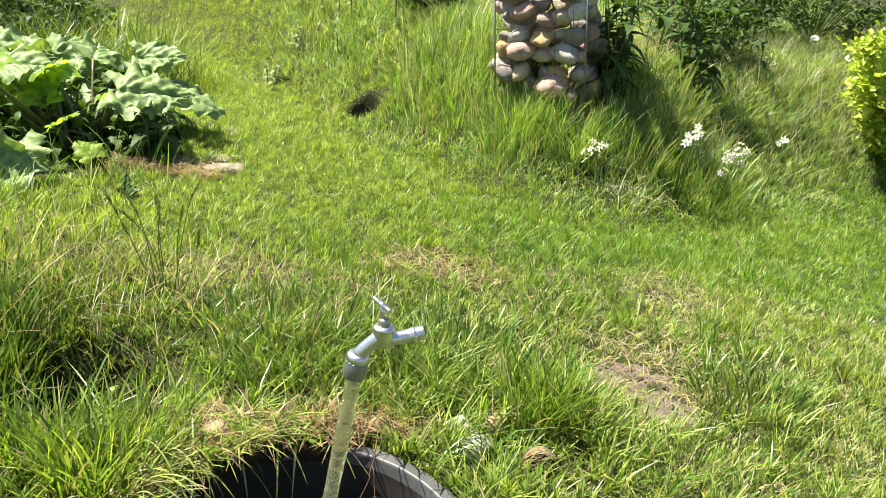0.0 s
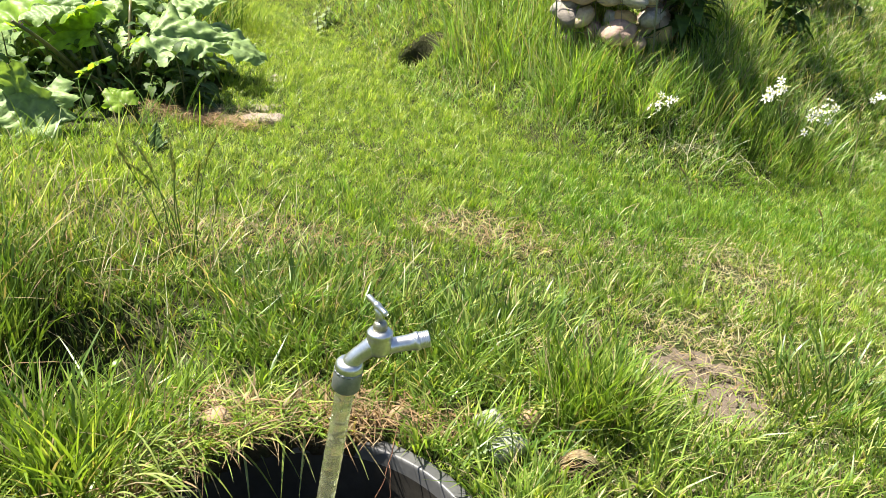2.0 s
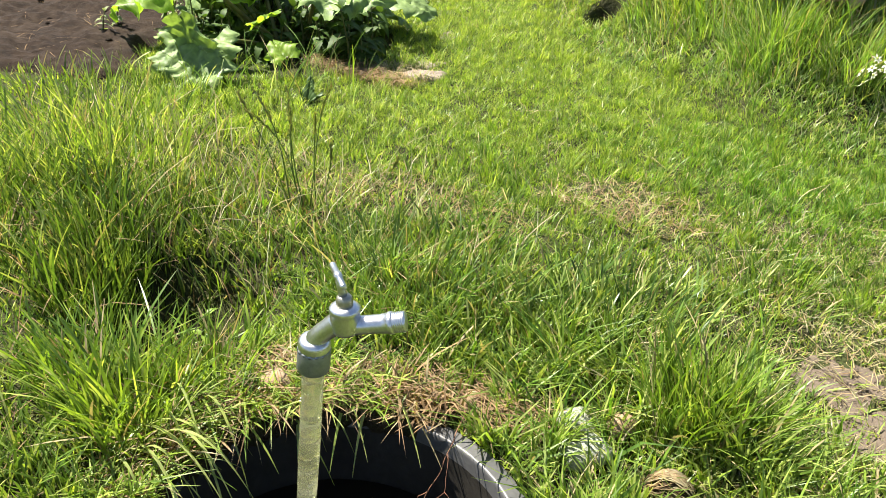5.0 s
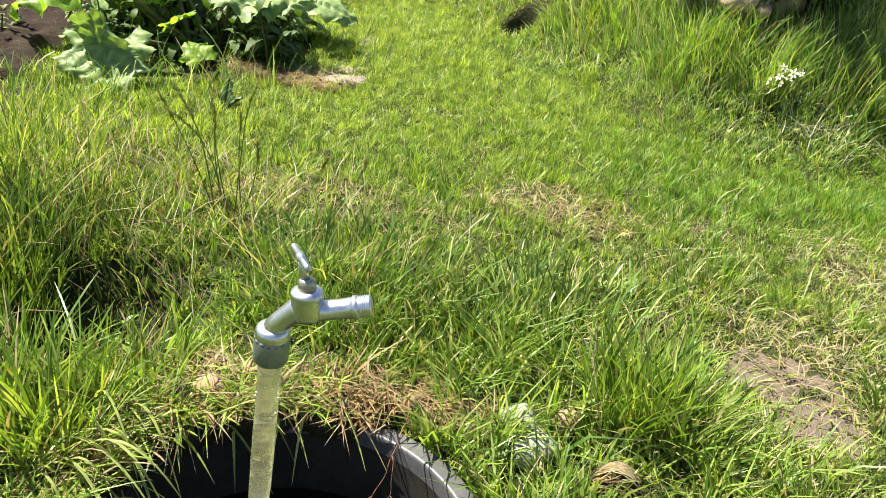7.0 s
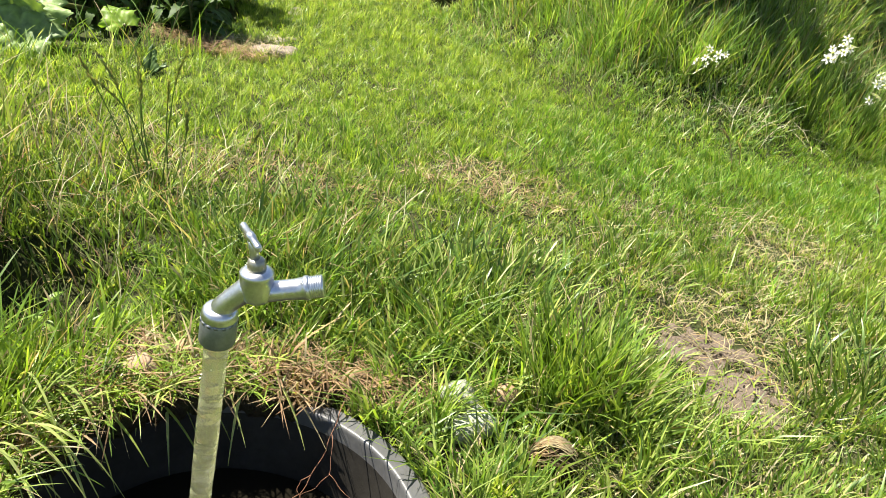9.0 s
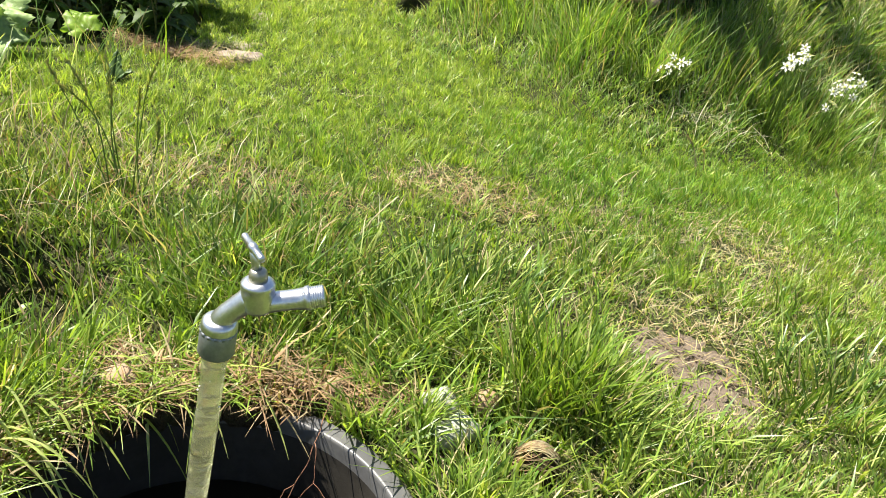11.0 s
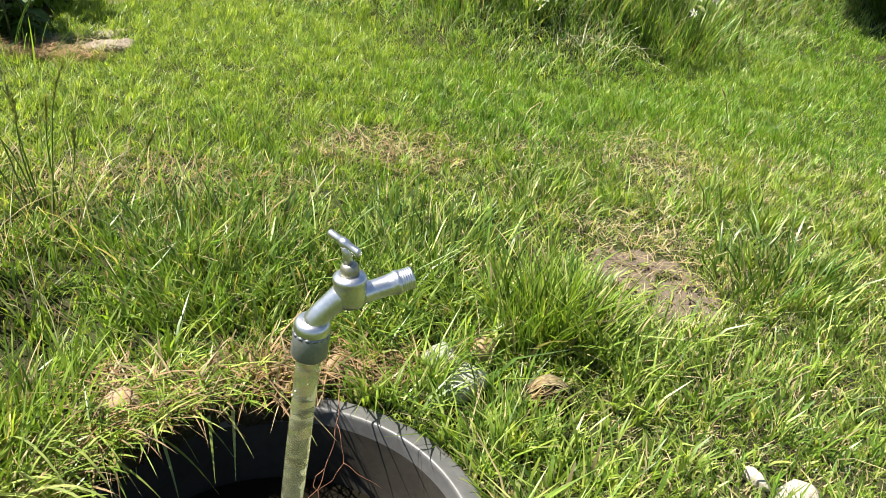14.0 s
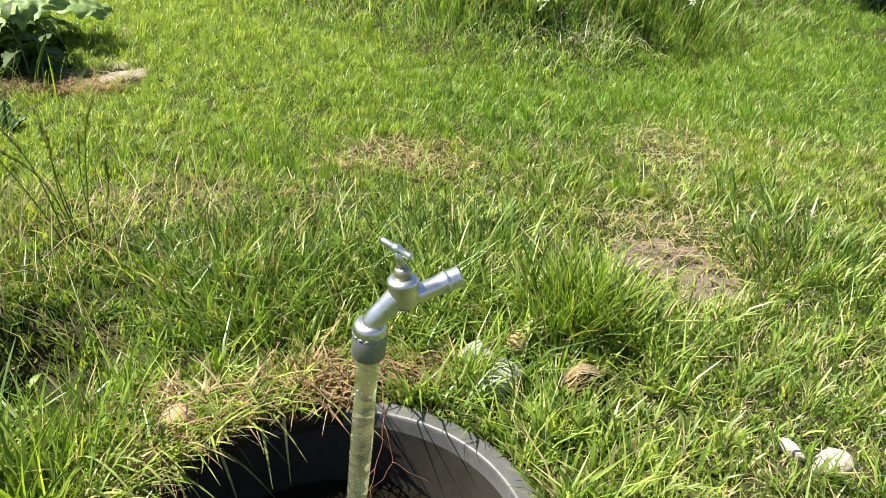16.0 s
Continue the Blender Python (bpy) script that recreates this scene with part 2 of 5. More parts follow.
def sweep(points, radii, sides=12, caps=True, bm=None):
    """A tube along points, with a radius at each."""
    bm = bm or bmesh.new()
    pts = [Vector(p) for p in points]
    side, rings = None, []
    for n, p in enumerate(pts):
        along = (pts[min(n + 1, len(pts) - 1)] - pts[max(n - 1, 0)]).normalized()
        if side is None:
            side = along.orthogonal().normalized()
        side = (side - along * side.dot(along)).normalized()
        up = along.cross(side)
        rings.append([bm.verts.new(p + radii[n] * (math.cos(a) * side + math.sin(a) * up)) for a in (2 * math.pi * k / sides for k in range(sides))])
    for a, b in zip(rings, rings[1:]):
        for k in range(sides):
            bm.faces.new((a[k], a[(k + 1) % sides], b[(k + 1) % sides], b[k]))
    if caps:
        bm.faces.new(rings[0][::-1])
        bm.faces.new(rings[-1])
    return bm


def turned(profile, sides=48, close=False, bm=None):
    """A turned body about z from (radius, z) pairs."""
    bm = bm or bmesh.new()
    rings = []
    for r, z in profile:
        rings.append([bm.verts.new((r * math.cos(2 * math.pi * k / sides), r * math.sin(2 * math.pi * k / sides), z)) for k in range(sides)])
    for a, b in zip(rings, rings[1:]):
        for k in range(sides):
            bm.faces.new((a[k], a[(k + 1) % sides], b[(k + 1) % sides], b[k]))
    if close:
        bm.faces.new(rings[0][::-1])
        bm.faces.new(rings[-1])
    return bm


def stone_mesh(name, material, size, seed, rough=0.25, detail=2):
    """A worn stone of that size; its base lies at z = 0."""
    bm = bmesh.new()
    bmesh.ops.create_icosphere(bm, subdivisions=detail, radius=1.0)
    rnd = random.Random(seed)
    off = Vector((rnd.uniform(0, 50), rnd.uniform(0, 50), rnd.uniform(0, 50)))
    flats = [(Vector((rnd.gauss(0, 1), rnd.gauss(0, 1), rnd.gauss(0, 1))).normalized(), rnd.uniform(0.62, 0.9)) for _ in range(9)]
    for v in bm.verts:
        n = v.co.normalized()
        k = 1 + 0.8 * rough * noise.noise(n * 1.1 + off)
        for way, far in flats:
            cut = n.dot(way)
            if cut > 0.05 and rough > 0.3:
                k = min(k, 0.35 * k + 0.65 * min(k, 1.12 * far / cut))
        k += rough * 0.22 * noise.noise(n * 3.4 + off) + rough * 0.08 * noise.noise(n * 9 + off)
        v.co = Vector((n.x * size[0], n.y * size[1], n.z * size[2])) * k * 0.55
    low = min(v.co.z for v in bm.verts)
    for v in bm.verts:
        v.co.z -= low
    mesh = bpy.data.meshes.new(name)
    bm.to_mesh(mesh)
    bm.free()
    mesh.materials.append(material)
    mesh.polygons.foreach_set("use_smooth", [True] * len(mesh.polygons))
    return mesh


# ---- the lie of the land ----
TUB = Vector((-0.038, 0.948, 0))
TUB_R = 0.322
HOLE = (-0.295, 4.10)


def step(a):
    a = np.clip(a, 0, 1)
    return a * a * (3 - 2 * a)


def land(x, y, dug=True):
    """Ground height: a level lawn, a bank that rises behind it, small bumps, a burrow."""
    x, y = np.asarray(x, float), np.asarray(y, float)
    foot = 2.85 + 1.2 * np.maximum(0, 0.5 - x) + 0.6 * np.maximum(0, x - 0.9)
    z = 0.55 * step((y - foot) / 1.2)
    far = np.hypot(x - TUB.x, y - TUB.y)
    bumps = 0.010 * np.sin(3.1 * x + 1.7 * np.sin(2.3 * y)) * np.sin(2.7 * y + 0.4) + 0.006 * np.sin(9.7 * x + 2.0 * y) * np.sin(8.1 * y - 3.0 * x) + 0.003 * np.sin(31 * x + 5 * y) * np.sin(27 * y)
    z = z + bumps * step((far - TUB_R) / 0.25)
    hole = np.hypot((x - HOLE[0]) / 0.07, (y - HOLE[1]) / 0.06)
    z = z - (0.26 * step((1.8 - hole) / 0.45) if dug else 0)
    z = z - 0.17 * np.exp(-(((x + 0.68) / 0.23) ** 2 + ((y - 1.39) / 0.18) ** 2) ** 2)
    return z + 6.0 * step((far - 40) / 400)


def height(x, y):
    return float(land(x, y))


def patch_value(x, y, scale, seed):
    """Smooth random values between 0 and 1 over the plan."""
    rnd = np.random.RandomState(seed)
    total = np.zeros_like(np.asarray(x, float))
    for k in range(7):
        a, ph = rnd.uniform(0, 2 * np.pi, 2)
        fr = scale * rnd.uniform(0.5, 2.2)
        total = total + np.sin(fr * (np.cos(a) * x + np.sin(a) * y) + ph)
    return np.clip(0.5 + total / 6.5, 0, 1)


def build_ground():
    radii = [TUB_R - 0.012, TUB_R + 0.01]
    while radii[-1] < 4000:
        r = radii[-1]
        radii.append(r + (0.035 if r < 4.5 else 0.035 + (r - 4.5) * 0.12))
    sides = 288
    r = np.repeat(np.array(radii), sides)
    a = np.tile(np.arange(sides) * 2 * np.pi / sides, len(radii))
    x, y = TUB.x + r * np.cos(a), TUB.y + r * np.sin(a)
    co = np.stack([x, y, land(x, y)], 1)
    n = np.arange(len(radii) - 1)[:, None] * sides
    k = np.arange(sides)[None]
    k2 = (k + 1) % sides
    faces = np.stack([n + k, n + sides + k, n + sides + k2, n + k2], -1).reshape(-1, 4)
    mesh = bpy.data.meshes.new("ground")
    mesh.from_pydata(co.tolist(), [], faces.tolist())
    ob = linked("ground", mesh, M_SOIL)
    tagged(ob, "brown garden soil under grass, rising to a bank", "ground", kind="structure")


build_ground()


# ---- grass ----
def field(name, x, y, tall, wide, lean, material, label, levels=(0.0, 0.45, 0.8), turn=None, droop=0.25, kind="stuff", seed=1, sink=0.004, base=None, hang=False, category="grass"):
    """Many tapering, bending blades in one mesh. All but name and material may be arrays."""
    rnd = np.random.RandomState(seed)
    n = len(x)
    if n == 0:
        return None
    z = (land(x, y) if base is None else base) - sink
    a = rnd.uniform(0, 2 * np.pi, n) if turn is None else turn
    dx, dy = np.cos(a), np.sin(a)
    tw = a + np.pi / 2 + rnd.uniform(-1.1, 1.1, n)
    wx, wy = np.cos(tw), np.sin(tw)
    side = rnd.normal(0, 0.28, n)
    droop = droop * rnd.uniform(0.3, 1.7, n)
    rows = []
    lv = list(levels) + [1.0]
    for s in lv:
        out = lean * tall * s ** 1.7
        up = tall * (s - droop * lean * s * s)
        bx = x + dx * out - dy * side * tall * s * s
        by = y + dy * out + dx * side * tall * s * s
        bz = z + (up if hang else np.maximum(up, 0.003 * s))
        w = wide * 0.5 * (1 - 0.25 * abs(s - 0.35) - 0.6 * max(0, s - 0.45))
        if s == 1.0:
            rows.append(np.stack([bx, by, bz], 1)[:, None])
        else:
            rows.append(np.stack([np.stack([bx - wx * w, by - wy * w, bz], 1), np.stack([bx + wx * w, by + wy * w, bz], 1)], 1))
    co = np.concatenate(rows, 1)
    per = co.shape[1]
    first = np.arange(n)[:, None] * per
    quads = len(levels) - 1
    one = []
    for q in range(quads):
        one += [2 * q, 2 * q + 1, 2 * q + 3, 2 * q + 2]
    one += [2 * quads, 2 * quads + 1, 2 * quads + 2]
    loops = (first + np.array(one)[None]).ravel()
    sizes = np.tile(np.array([4] * quads + [3]), n)
    starts = np.concatenate([[0], np.cumsum(sizes)[:-1]])
    mesh = bpy.data.meshes.new(name)
    mesh.vertices.add(n * per)
    mesh.vertices.foreach_set("co", co.reshape(-1).astype(np.float32))
    mesh.loops.add(len(loops))
    mesh.loops.foreach_set("vertex_index", loops.astype(np.int32))
    mesh.polygons.add(len(sizes))
    mesh.polygons.foreach_set("loop_start", starts.astype(np.int32))
    mesh.polygons.foreach_set("loop_total", sizes.astype(np.int32))
    mesh.update()
    mesh.materials.append(material)
    mesh.polygons.foreach_set("use_smooth", np.ones(len(sizes), bool))
    ob = new(name, mesh)
    if label:
        tagged(ob, label, category, kind=kind)
    return ob


def blob(x, y, cx, cy, rx, ry, turn=0.0):
    """1 at the middle of an oval on the plan, 0 outside it."""
    c, s = math.cos(radians(turn)), math.sin(radians(turn))
    u, v = ((x - cx) * c + (y - cy) * s) / rx, (-(x - cx) * s + (y - cy) * c) / ry
    return np.clip(1.15 - np.sqrt(u * u + v * v), 0, 1)


def dryness(x, y):
    """How withered the turf is: the trodden way across the lawn."""
    d = 1.5 * blob(x, y, 0.15, 2.31, 0.36, 0.20, -30)
    d = np.maximum(d, 1.0 * blob(x, y, -0.45, 2.05, 0.5, 0.22, 10))
    d = np.maximum(d, 0.8 * blob(x, y, -0.95, 2.12, 0.45, 0.25, 0))
    d = np.maximum(d, 1.3 * blob(x, y, 0.95, 2.25, 0.24, 0.30, 0))
    d = np.maximum(d, 1.6 * blob(x, y, 0.76, 1.78, 0.26, 0.38, 12))
    d = np.maximum(d, 1.0 * blob(x, y, 0.52, 2.35, 0.2, 0.12, 0))
    d = np.maximum(d, 0.8 * blob(x, y, 0.55, 1.95, 0.2, 0.15, 0))
    d = np.maximum(d, 1.0 * blob(x, y, -0.95, 3.0, 0.4, 0.14, 33))
    return np.clip(0.85 * d - 0.75 * patch_value(x, y, 11.0, 5), 0, 0.9)


def bareness(x, y):
    b = np.maximum(blob(x, y, 0.72, 1.735, 0.11, 0.085, 0), blob(x, y, 0.785, 1.62, 0.085, 0.125, -10))
    return np.clip(b - 0.75 * patch_value(x, y, 34.0, 8) - 0.5 * patch_value(x, y, 95.0, 9) + 0.82, 0, 1) * (b > 0.02)


def open_lawn(x, y):
    """True where grass can root."""
    ok = np.hypot(x - TUB.x, y - TUB.y) > TUB_R + 0.004
    ok &= ~((x < -1.72 - 0.25 * (y - 2.5)) & (y > 2.42 + 0.4 * (x + 1.8)) & (x > -3.6) & (y < 4.6))
    ok &= (np.hypot((x + 1.36) / 0.36, (y - 2.86 - 0.35 * (x + 1.36)) / 0.22) > 1) | (np.sin(173 * x) * np.sin(151 * y) > 0.75)
    ok &= np.hypot((x + 1.45) / 0.42, (y - 3.22 - 0.2 * (x + 1.45)) / 0.36) > 1
    for sx, sy, sr in ((0.235, 1.36, 0.028), (0.27, 1.295, 0.034), (0.415, 1.265, 0.036), (-0.29, 1.205, 0.022), (0.785, 1.05, 0.036), (0.725, 1.08, 0.018)):
        ok &= np.hypot(x - sx, y - sy) > sr
    ok &= np.hypot((x - HOLE[0]) / 0.12, (y - HOLE[1]) / 0.10) > 1
    return ok


def wildness(x, y):
    """1 on the rough bank, 0 on the mown lawn."""
    edge = 3.02 + 1.15 * np.maximum(0, 0.42 - x) + 0.52 * np.maximum(0, x - 0.9) + 0.12 * np.sin(6 * x) + 0.05 * np.sin(17 * x)
    w = step((y - edge) / 0.16)
    return np.where(x < -0.75, w * step((x + 1.25) / 0.5), w)


def left_rough(x, y):
    """1 in the tall grass beside the tub."""
    edge = -0.34 - 0.10 * np.sin(5 * y) - 0.35 * np.clip(y - 1.75, 0, 2)
    return step((x + 1.95 + 0.12 * np.sin(6 * y) + 0.06 * np.sin(17 * y)) / 0.4) * step((edge - x) / 0.14) * step((y - 0.55) / 0.3) * step((2.15 + 0.15 * np.sin(4 * x) - y) / 0.3)


def hollow(x, y):
    """1 in the sunken, thinly grown hollow between the tall stand and the tub."""
    return np.clip(2.6 * np.maximum(blob(x, y, -0.70, 1.40, 0.25, 0.19, 12) - 0.22 * patch_value(x, y, 30.0, 33), blob(x, y, -0.55, 1.34, 0.12, 0.10, 0) - 0.2 * patch_value(x, y, 30.0, 33)), 0, 1)


def lawn_band(x0, x1, y0, y1, density, seed, scale=1.0, levels=(0.0, 0.45, 0.8)):
    rnd = np.random.RandomState(seed)
    n = int((x1 - x0) * (y1 - y0) * density)
    plants = max(1, n // 9)
    cx, cy, vigour, heading = rnd.uniform(x0, x1, plants), rnd.uniform(y0, y1, plants), rnd.uniform(0.5, 1.5, plants), rnd.uniform(0, 2 * np.pi, plants)
    own = rnd.randint(0, plants, n)
    x, y = cx[own] + rnd.normal(0, 0.012 * scale, n), cy[own] + rnd.normal(0, 0.012 * scale, n)
    vigour, heading = vigour[own], heading[own]
    dry, bare, wild, left = dryness(x, y), bareness(x, y), wildness(x, y), left_rough(x, y)
    keep = open_lawn(x, y) & (rnd.uniform(0, 1, n) > np.maximum(0.45 * dry, np.clip(2.6 * bare, 0, 0.96)))
    keep &= rnd.uniform(0, 1, n) > 0.3 * wild
    inset = np.minimum(np.minimum(x - x0, x1 - x), y - y0 + 0.2) + 0.10 * np.sin(9 * x + 3 * y) + 0.06 * np.sin(21 * y - 8 * x)
    keep &= rnd.uniform(0, 1, n) < 0.1 + step((inset + 0.05) / 0.35)
    keep &= rnd.uniform(0, 1, n) > 1.2 * step((2.3 - y) / 0.5) * np.clip(0.46 - patch_value(x, y, 55.0, 15), 0, 1) / 0.42
    keep &= rnd.uniform(0, 1, n) > 1.0 * hollow(x, y)
    keep &= rnd.uniform(0, 1, n) > 0.6 * left
    x, y, dry, vigour, heading = x[keep], y[keep], dry[keep], vigour[keep], heading[keep]
    n = len(x)
    lush = patch_value(x, y, 7.0, 11)
    near = step((2.3 - y) / 0.7) * (1 - dry) * (1 - 0.6 * step((x - 0.5) / 0.35))
    far = step((y - 2.2) / 0.6)
    clumps = (0.5 + 0.95 * patch_value(x, y, 34.0, 14)) * (0.65 + 0.7 * patch_value(x, y, 85.0, 16))
    tall = (0.026 + 0.018 * lush + 0.034 * near * lush) * rnd.uniform(0.4, 1.4, n) * vigour * clumps * (1 - 0.4 * dry) * (1 - 0.22 * far)
    wide = rnd.uniform(0.0018, 0.0042, n) * scale * (1 + 0.35 * near) * (1 - 0.15 * far)
    lean = rnd.uniform(0.05, 0.9, n) + 0.5 * dry + 0.25 * near * rnd.uniform(0, 1, n)
    way = heading + rnd.normal(0, 0.7, n)
    pick = rnd.uniform(0, 1, n)
    right = step((2.3 - y) / 0.7) * step((x - 0.1) / 0.4)
    straw = 0.05 + 0.55 * dry + 0.15 * right
    open_side = step((-0.4 - x) / 0.2) * step((y - 1.7) / 0.2)
    dark = 1 - (1 - straw) * (0.28 + 0.34 * left_rough(x, y)) * step((2.35 - y) / 0.5) * (1 - open_side)
    greener = step((x - 0.1 - 0.25 * np.sin(4 * y)) / 0.5) * step((y - 2.2 - 0.1 * np.sin(7 * x)) / 0.35)
    young = straw + (1 - straw) * np.clip(0.18 + 0.30 * right + 0.35 * open_side + 0.48 * far - 0.36 * greener + 0.6 * (patch_value(x, y, 5.0, 17) - 0.5), 0, 1)
    green = young + (1 - young) * np.clip(0.15 + 0.65 * greener + 0.3 * (patch_value(x, y, 9.0, 18) - 0.5), 0, 1)
    for name, k, material, label, w, extra in (
            ("coarse_grass", pick > np.maximum(young, dark), M_TALL, "darker green coarse grass growing in the lawn", 1.3, 0.0),
            ("green_grass", (pick > young) & (pick <= np.maximum(young, dark)) & (pick <= green), M_GREEN, "deep green lawn grass with upright blades", 1.0, 0.0),
            ("lawn_grass", (pick > np.maximum(young, green)) & (pick <= np.maximum(young, dark)), M_LAWN, "bright green mown lawn grass with uneven blades", 1.0, 0.0),
            ("young_grass", (pick > straw) & (pick <= young), M_BRIGHT, "fresh yellow-green lawn grass, short and uneven", 1.0, 0.0),
            ("dry_grass", pick <= straw, M_STRAW, "dry straw-coloured blades lying in the lawn", 0.8, 0.4)):
        field(name, x[k], y[k], tall[k] * (0.8 if extra else 1.0), wide[k] * w, lean[k] + 0.6 * extra, material, label, levels, turn=way[k], seed=seed + 1)


lawn_band(-1.7, 1.9, 0.5, 2.6, 23000, 20, 1.0, (0.0, 0.55))
lawn_band(-2.1, 2.4, 2.6, 3.6, 30000, 23, 0.95, (0.0, 0.55))
lawn_band(-2.1, 2.6, 3.6, 4.6, 21000, 24, 1.1, (0.0, 0.55))
lawn_band(-2.4, 0.6, 4.4, 7.0, 21000, 44, 1.5, (0.0,))
lawn_band(-4.2, 3.2, 4.6, 9.0, 3500, 26, 1.5, (0.0,))
lawn_band(-9.0, 7.0, 9.0, 18.0, 450, 29, 4.5, (0.0,))
lawn_band(-7.0, -1.5, -4.0, 4.6, 900, 35, 2.8, (0.0,))
lawn_band(1.7, 7.0, -4.0, 9.0, 900, 38, 2.8, (0.0,))
lawn_band(-7.0, 7.0, -6.0, -1.4, 800, 41, 2.8, (0.0,))
lawn_band(-2.2, 2.6, -1.6, 0.6, 6500, 32, 2.2, (0.0,))
lawn_band(-4.2, -1.5, -2.4, 2.6, 3600, 53, 2.8, (0.0,))
lawn_band(1.6, 4.4, -2.4, 5.0, 3600, 56, 2.8, (0.0,))
lawn_band(-4.2, 4.4, -3.6, -1.4, 2600, 59, 2.8, (0.0,))


def rough_zone(name, x0, x1, y0, y1, density, value, tall_lo, tall_hi, wide, material, label, seed, lean=(0.1, 0.7), levels=(0.0, 0.3, 0.6, 0.85), lump=6.0, turn=None, shape=None):
    rnd = np.random.RandomState(seed)
    n = int((x1 - x0) * (y1 - y0) * density)
    x, y = rnd.uniform(x0, x1, n), rnd.uniform(y0, y1, n)
    keep = open_lawn(x, y) & (rnd.uniform(0, 1, n) < value(x, y))
    x, y = x[keep], y[keep]
    n = len(x)
    lush = patch_value(x, y, lump, seed)
    tall = (tall_lo + (tall_hi - tall_lo) * lush * rnd.uniform(0.5, 1.0, n)) * rnd.uniform(0.7, 1.2, n)
    if shape is not None:
        tall = tall * shape(x, y)
    a = None if turn is None else radians(turn) + rnd.normal(0, 0.9, n)
    field(name, x, y, tall, rnd.uniform(0.7, 1.3, n) * wide, rnd.uniform(*lean, n), material, label, levels, turn=a, seed=seed + 1)


def stand(x, y):
    """The stand is tallest away from the tub and low in a hollow before it."""
    return 0.45 + 0.75 * step((-0.72 - x) / 0.14) * step((y - 1.22) / 0.12) * step((1.9 - y) / 0.25) * step((x + 1.75) / 0.5)


rough_zone("meadow_grass", -1.9, -0.25, 0.5, 2.3, 4600, lambda x, y: left_rough(x, y) * (1 - 0.45 * hollow(x, y)) * (1 - 0.6 * step((y - 1.72) / 0.15)), 0.07, 0.25, 0.0042, M_TALL, "tall green meadow grass in a dense stand", 40, (0.05, 0.6), shape=stand)
rough_zone("meadow_grass", -1.9, -0.25, 0.5, 2.3, 3000, lambda x, y: left_rough(x, y) * (1 - 0.7 * hollow(x, y)) * np.maximum(0.12 + 0.45 * step((-1.0 - x) / 0.15), 0.22 * step((y - 1.60) / 0.1)), 0.08, 0.24, 0.0045, M_BRIGHT, "broad-bladed yellow-green meadow grass in a tall stand", 55, (0.05, 0.5), shape=stand, lump=12.0)
rough_zone("withered_grass", -0.75, 0.15, 1.42, 2.1, 700, lambda x, y: blob(x, y, -0.3, 1.75, 0.42, 0.32, 0), 0.05, 0.13, 0.0024, M_RUST, "thin withered brown stems in the longer grass", 66, (0.1, 1.2))
rough_zone("meadow_straw", -1.6, -0.3, 1.5, 2.3, 240, lambda x, y: left_rough(x, y) * (1 - 0.7 * hollow(x, y)), 0.12, 0.24, 0.0028, M_STRAW, "bleached straw stems among the tall grass", 63, (0.2, 1.3))
rough_zone("withered_grass", -1.9, -0.25, 0.7, 2.3, 650, lambda x, y: left_rough(x, y) * (1 - 0.5 * hollow(x, y)), 0.12, 0.26, 0.0028, M_RUST, "withered brown stems among the tall grass", 43, (0.3, 1.6), shape=stand)
def bank_rise(x, y):
    """The bank's grass grows longer away from the mown edge."""
    edge = 3.02 + 1.15 * np.maximum(0, 0.42 - x) + 0.52 * np.maximum(0, x - 0.9)
    return 0.45 + 0.55 * step((y - edge - 0.05) / 0.5)


rough_zone("bank_grass", -1.2, 3.6, 2.8, 6.5, 4200, wildness, 0.05, 0.20, 0.0036, M_BANK, "rough long grass on the bank", 46, (0.1, 1.5), (0.0, 0.4, 0.75), lump=16.0, shape=bank_rise)
rough_zone("bank_grass", -1.2, 3.6, 2.8, 6.5, 2200, wildness, 0.04, 0.17, 0.0040, M_BRIGHT, "yellow-green young grass on the bank", 58, (0.1, 1.5), (0.0, 0.4, 0.75), lump=14.0, shape=bank_rise)
rough_zone("bank_straw", -1.0, 3.6, 2.9, 6.0, 620, wildness, 0.08, 0.24, 0.0026, M_STRAW, "dry straw stems among the bank grass", 49, (0.3, 1.2), shape=bank_rise)
rough_zone("bank_husks", 0.2, 3.2, 3.0, 5.2, 900, wildness, 0.10, 0.27, 0.0020, M_HUSK, "thin pale grass stems with husks on the bank", 59, (0.1, 0.9), (0.0, 0.5), shape=bank_rise)
rough_zone("meadow_husks", -1.3, 0.1, 1.45, 2.2, 220, lambda x, y: (1 - 0.7 * step((x + 0.5) / 0.5)) * (1 - 0.7 * hollow(x, y)), 0.08, 0.22, 0.0022, M_HUSK, "thin pale stems in the longer grass", 60, (0.1, 1.0), (0.0, 0.5))
rough_zone("lush_grass", 0.1, 2.4, 2.35, 3.25, 5200, lambda x, y: blob(x, y, 1.2, 2.85, 1.15, 0.38, 8), 0.022, 0.055, 0.0030, M_GREEN, "lush grass at the foot of the bank", 52, (0.1, 0.8), (0.0, 0.4, 0.75), lump=14.0)


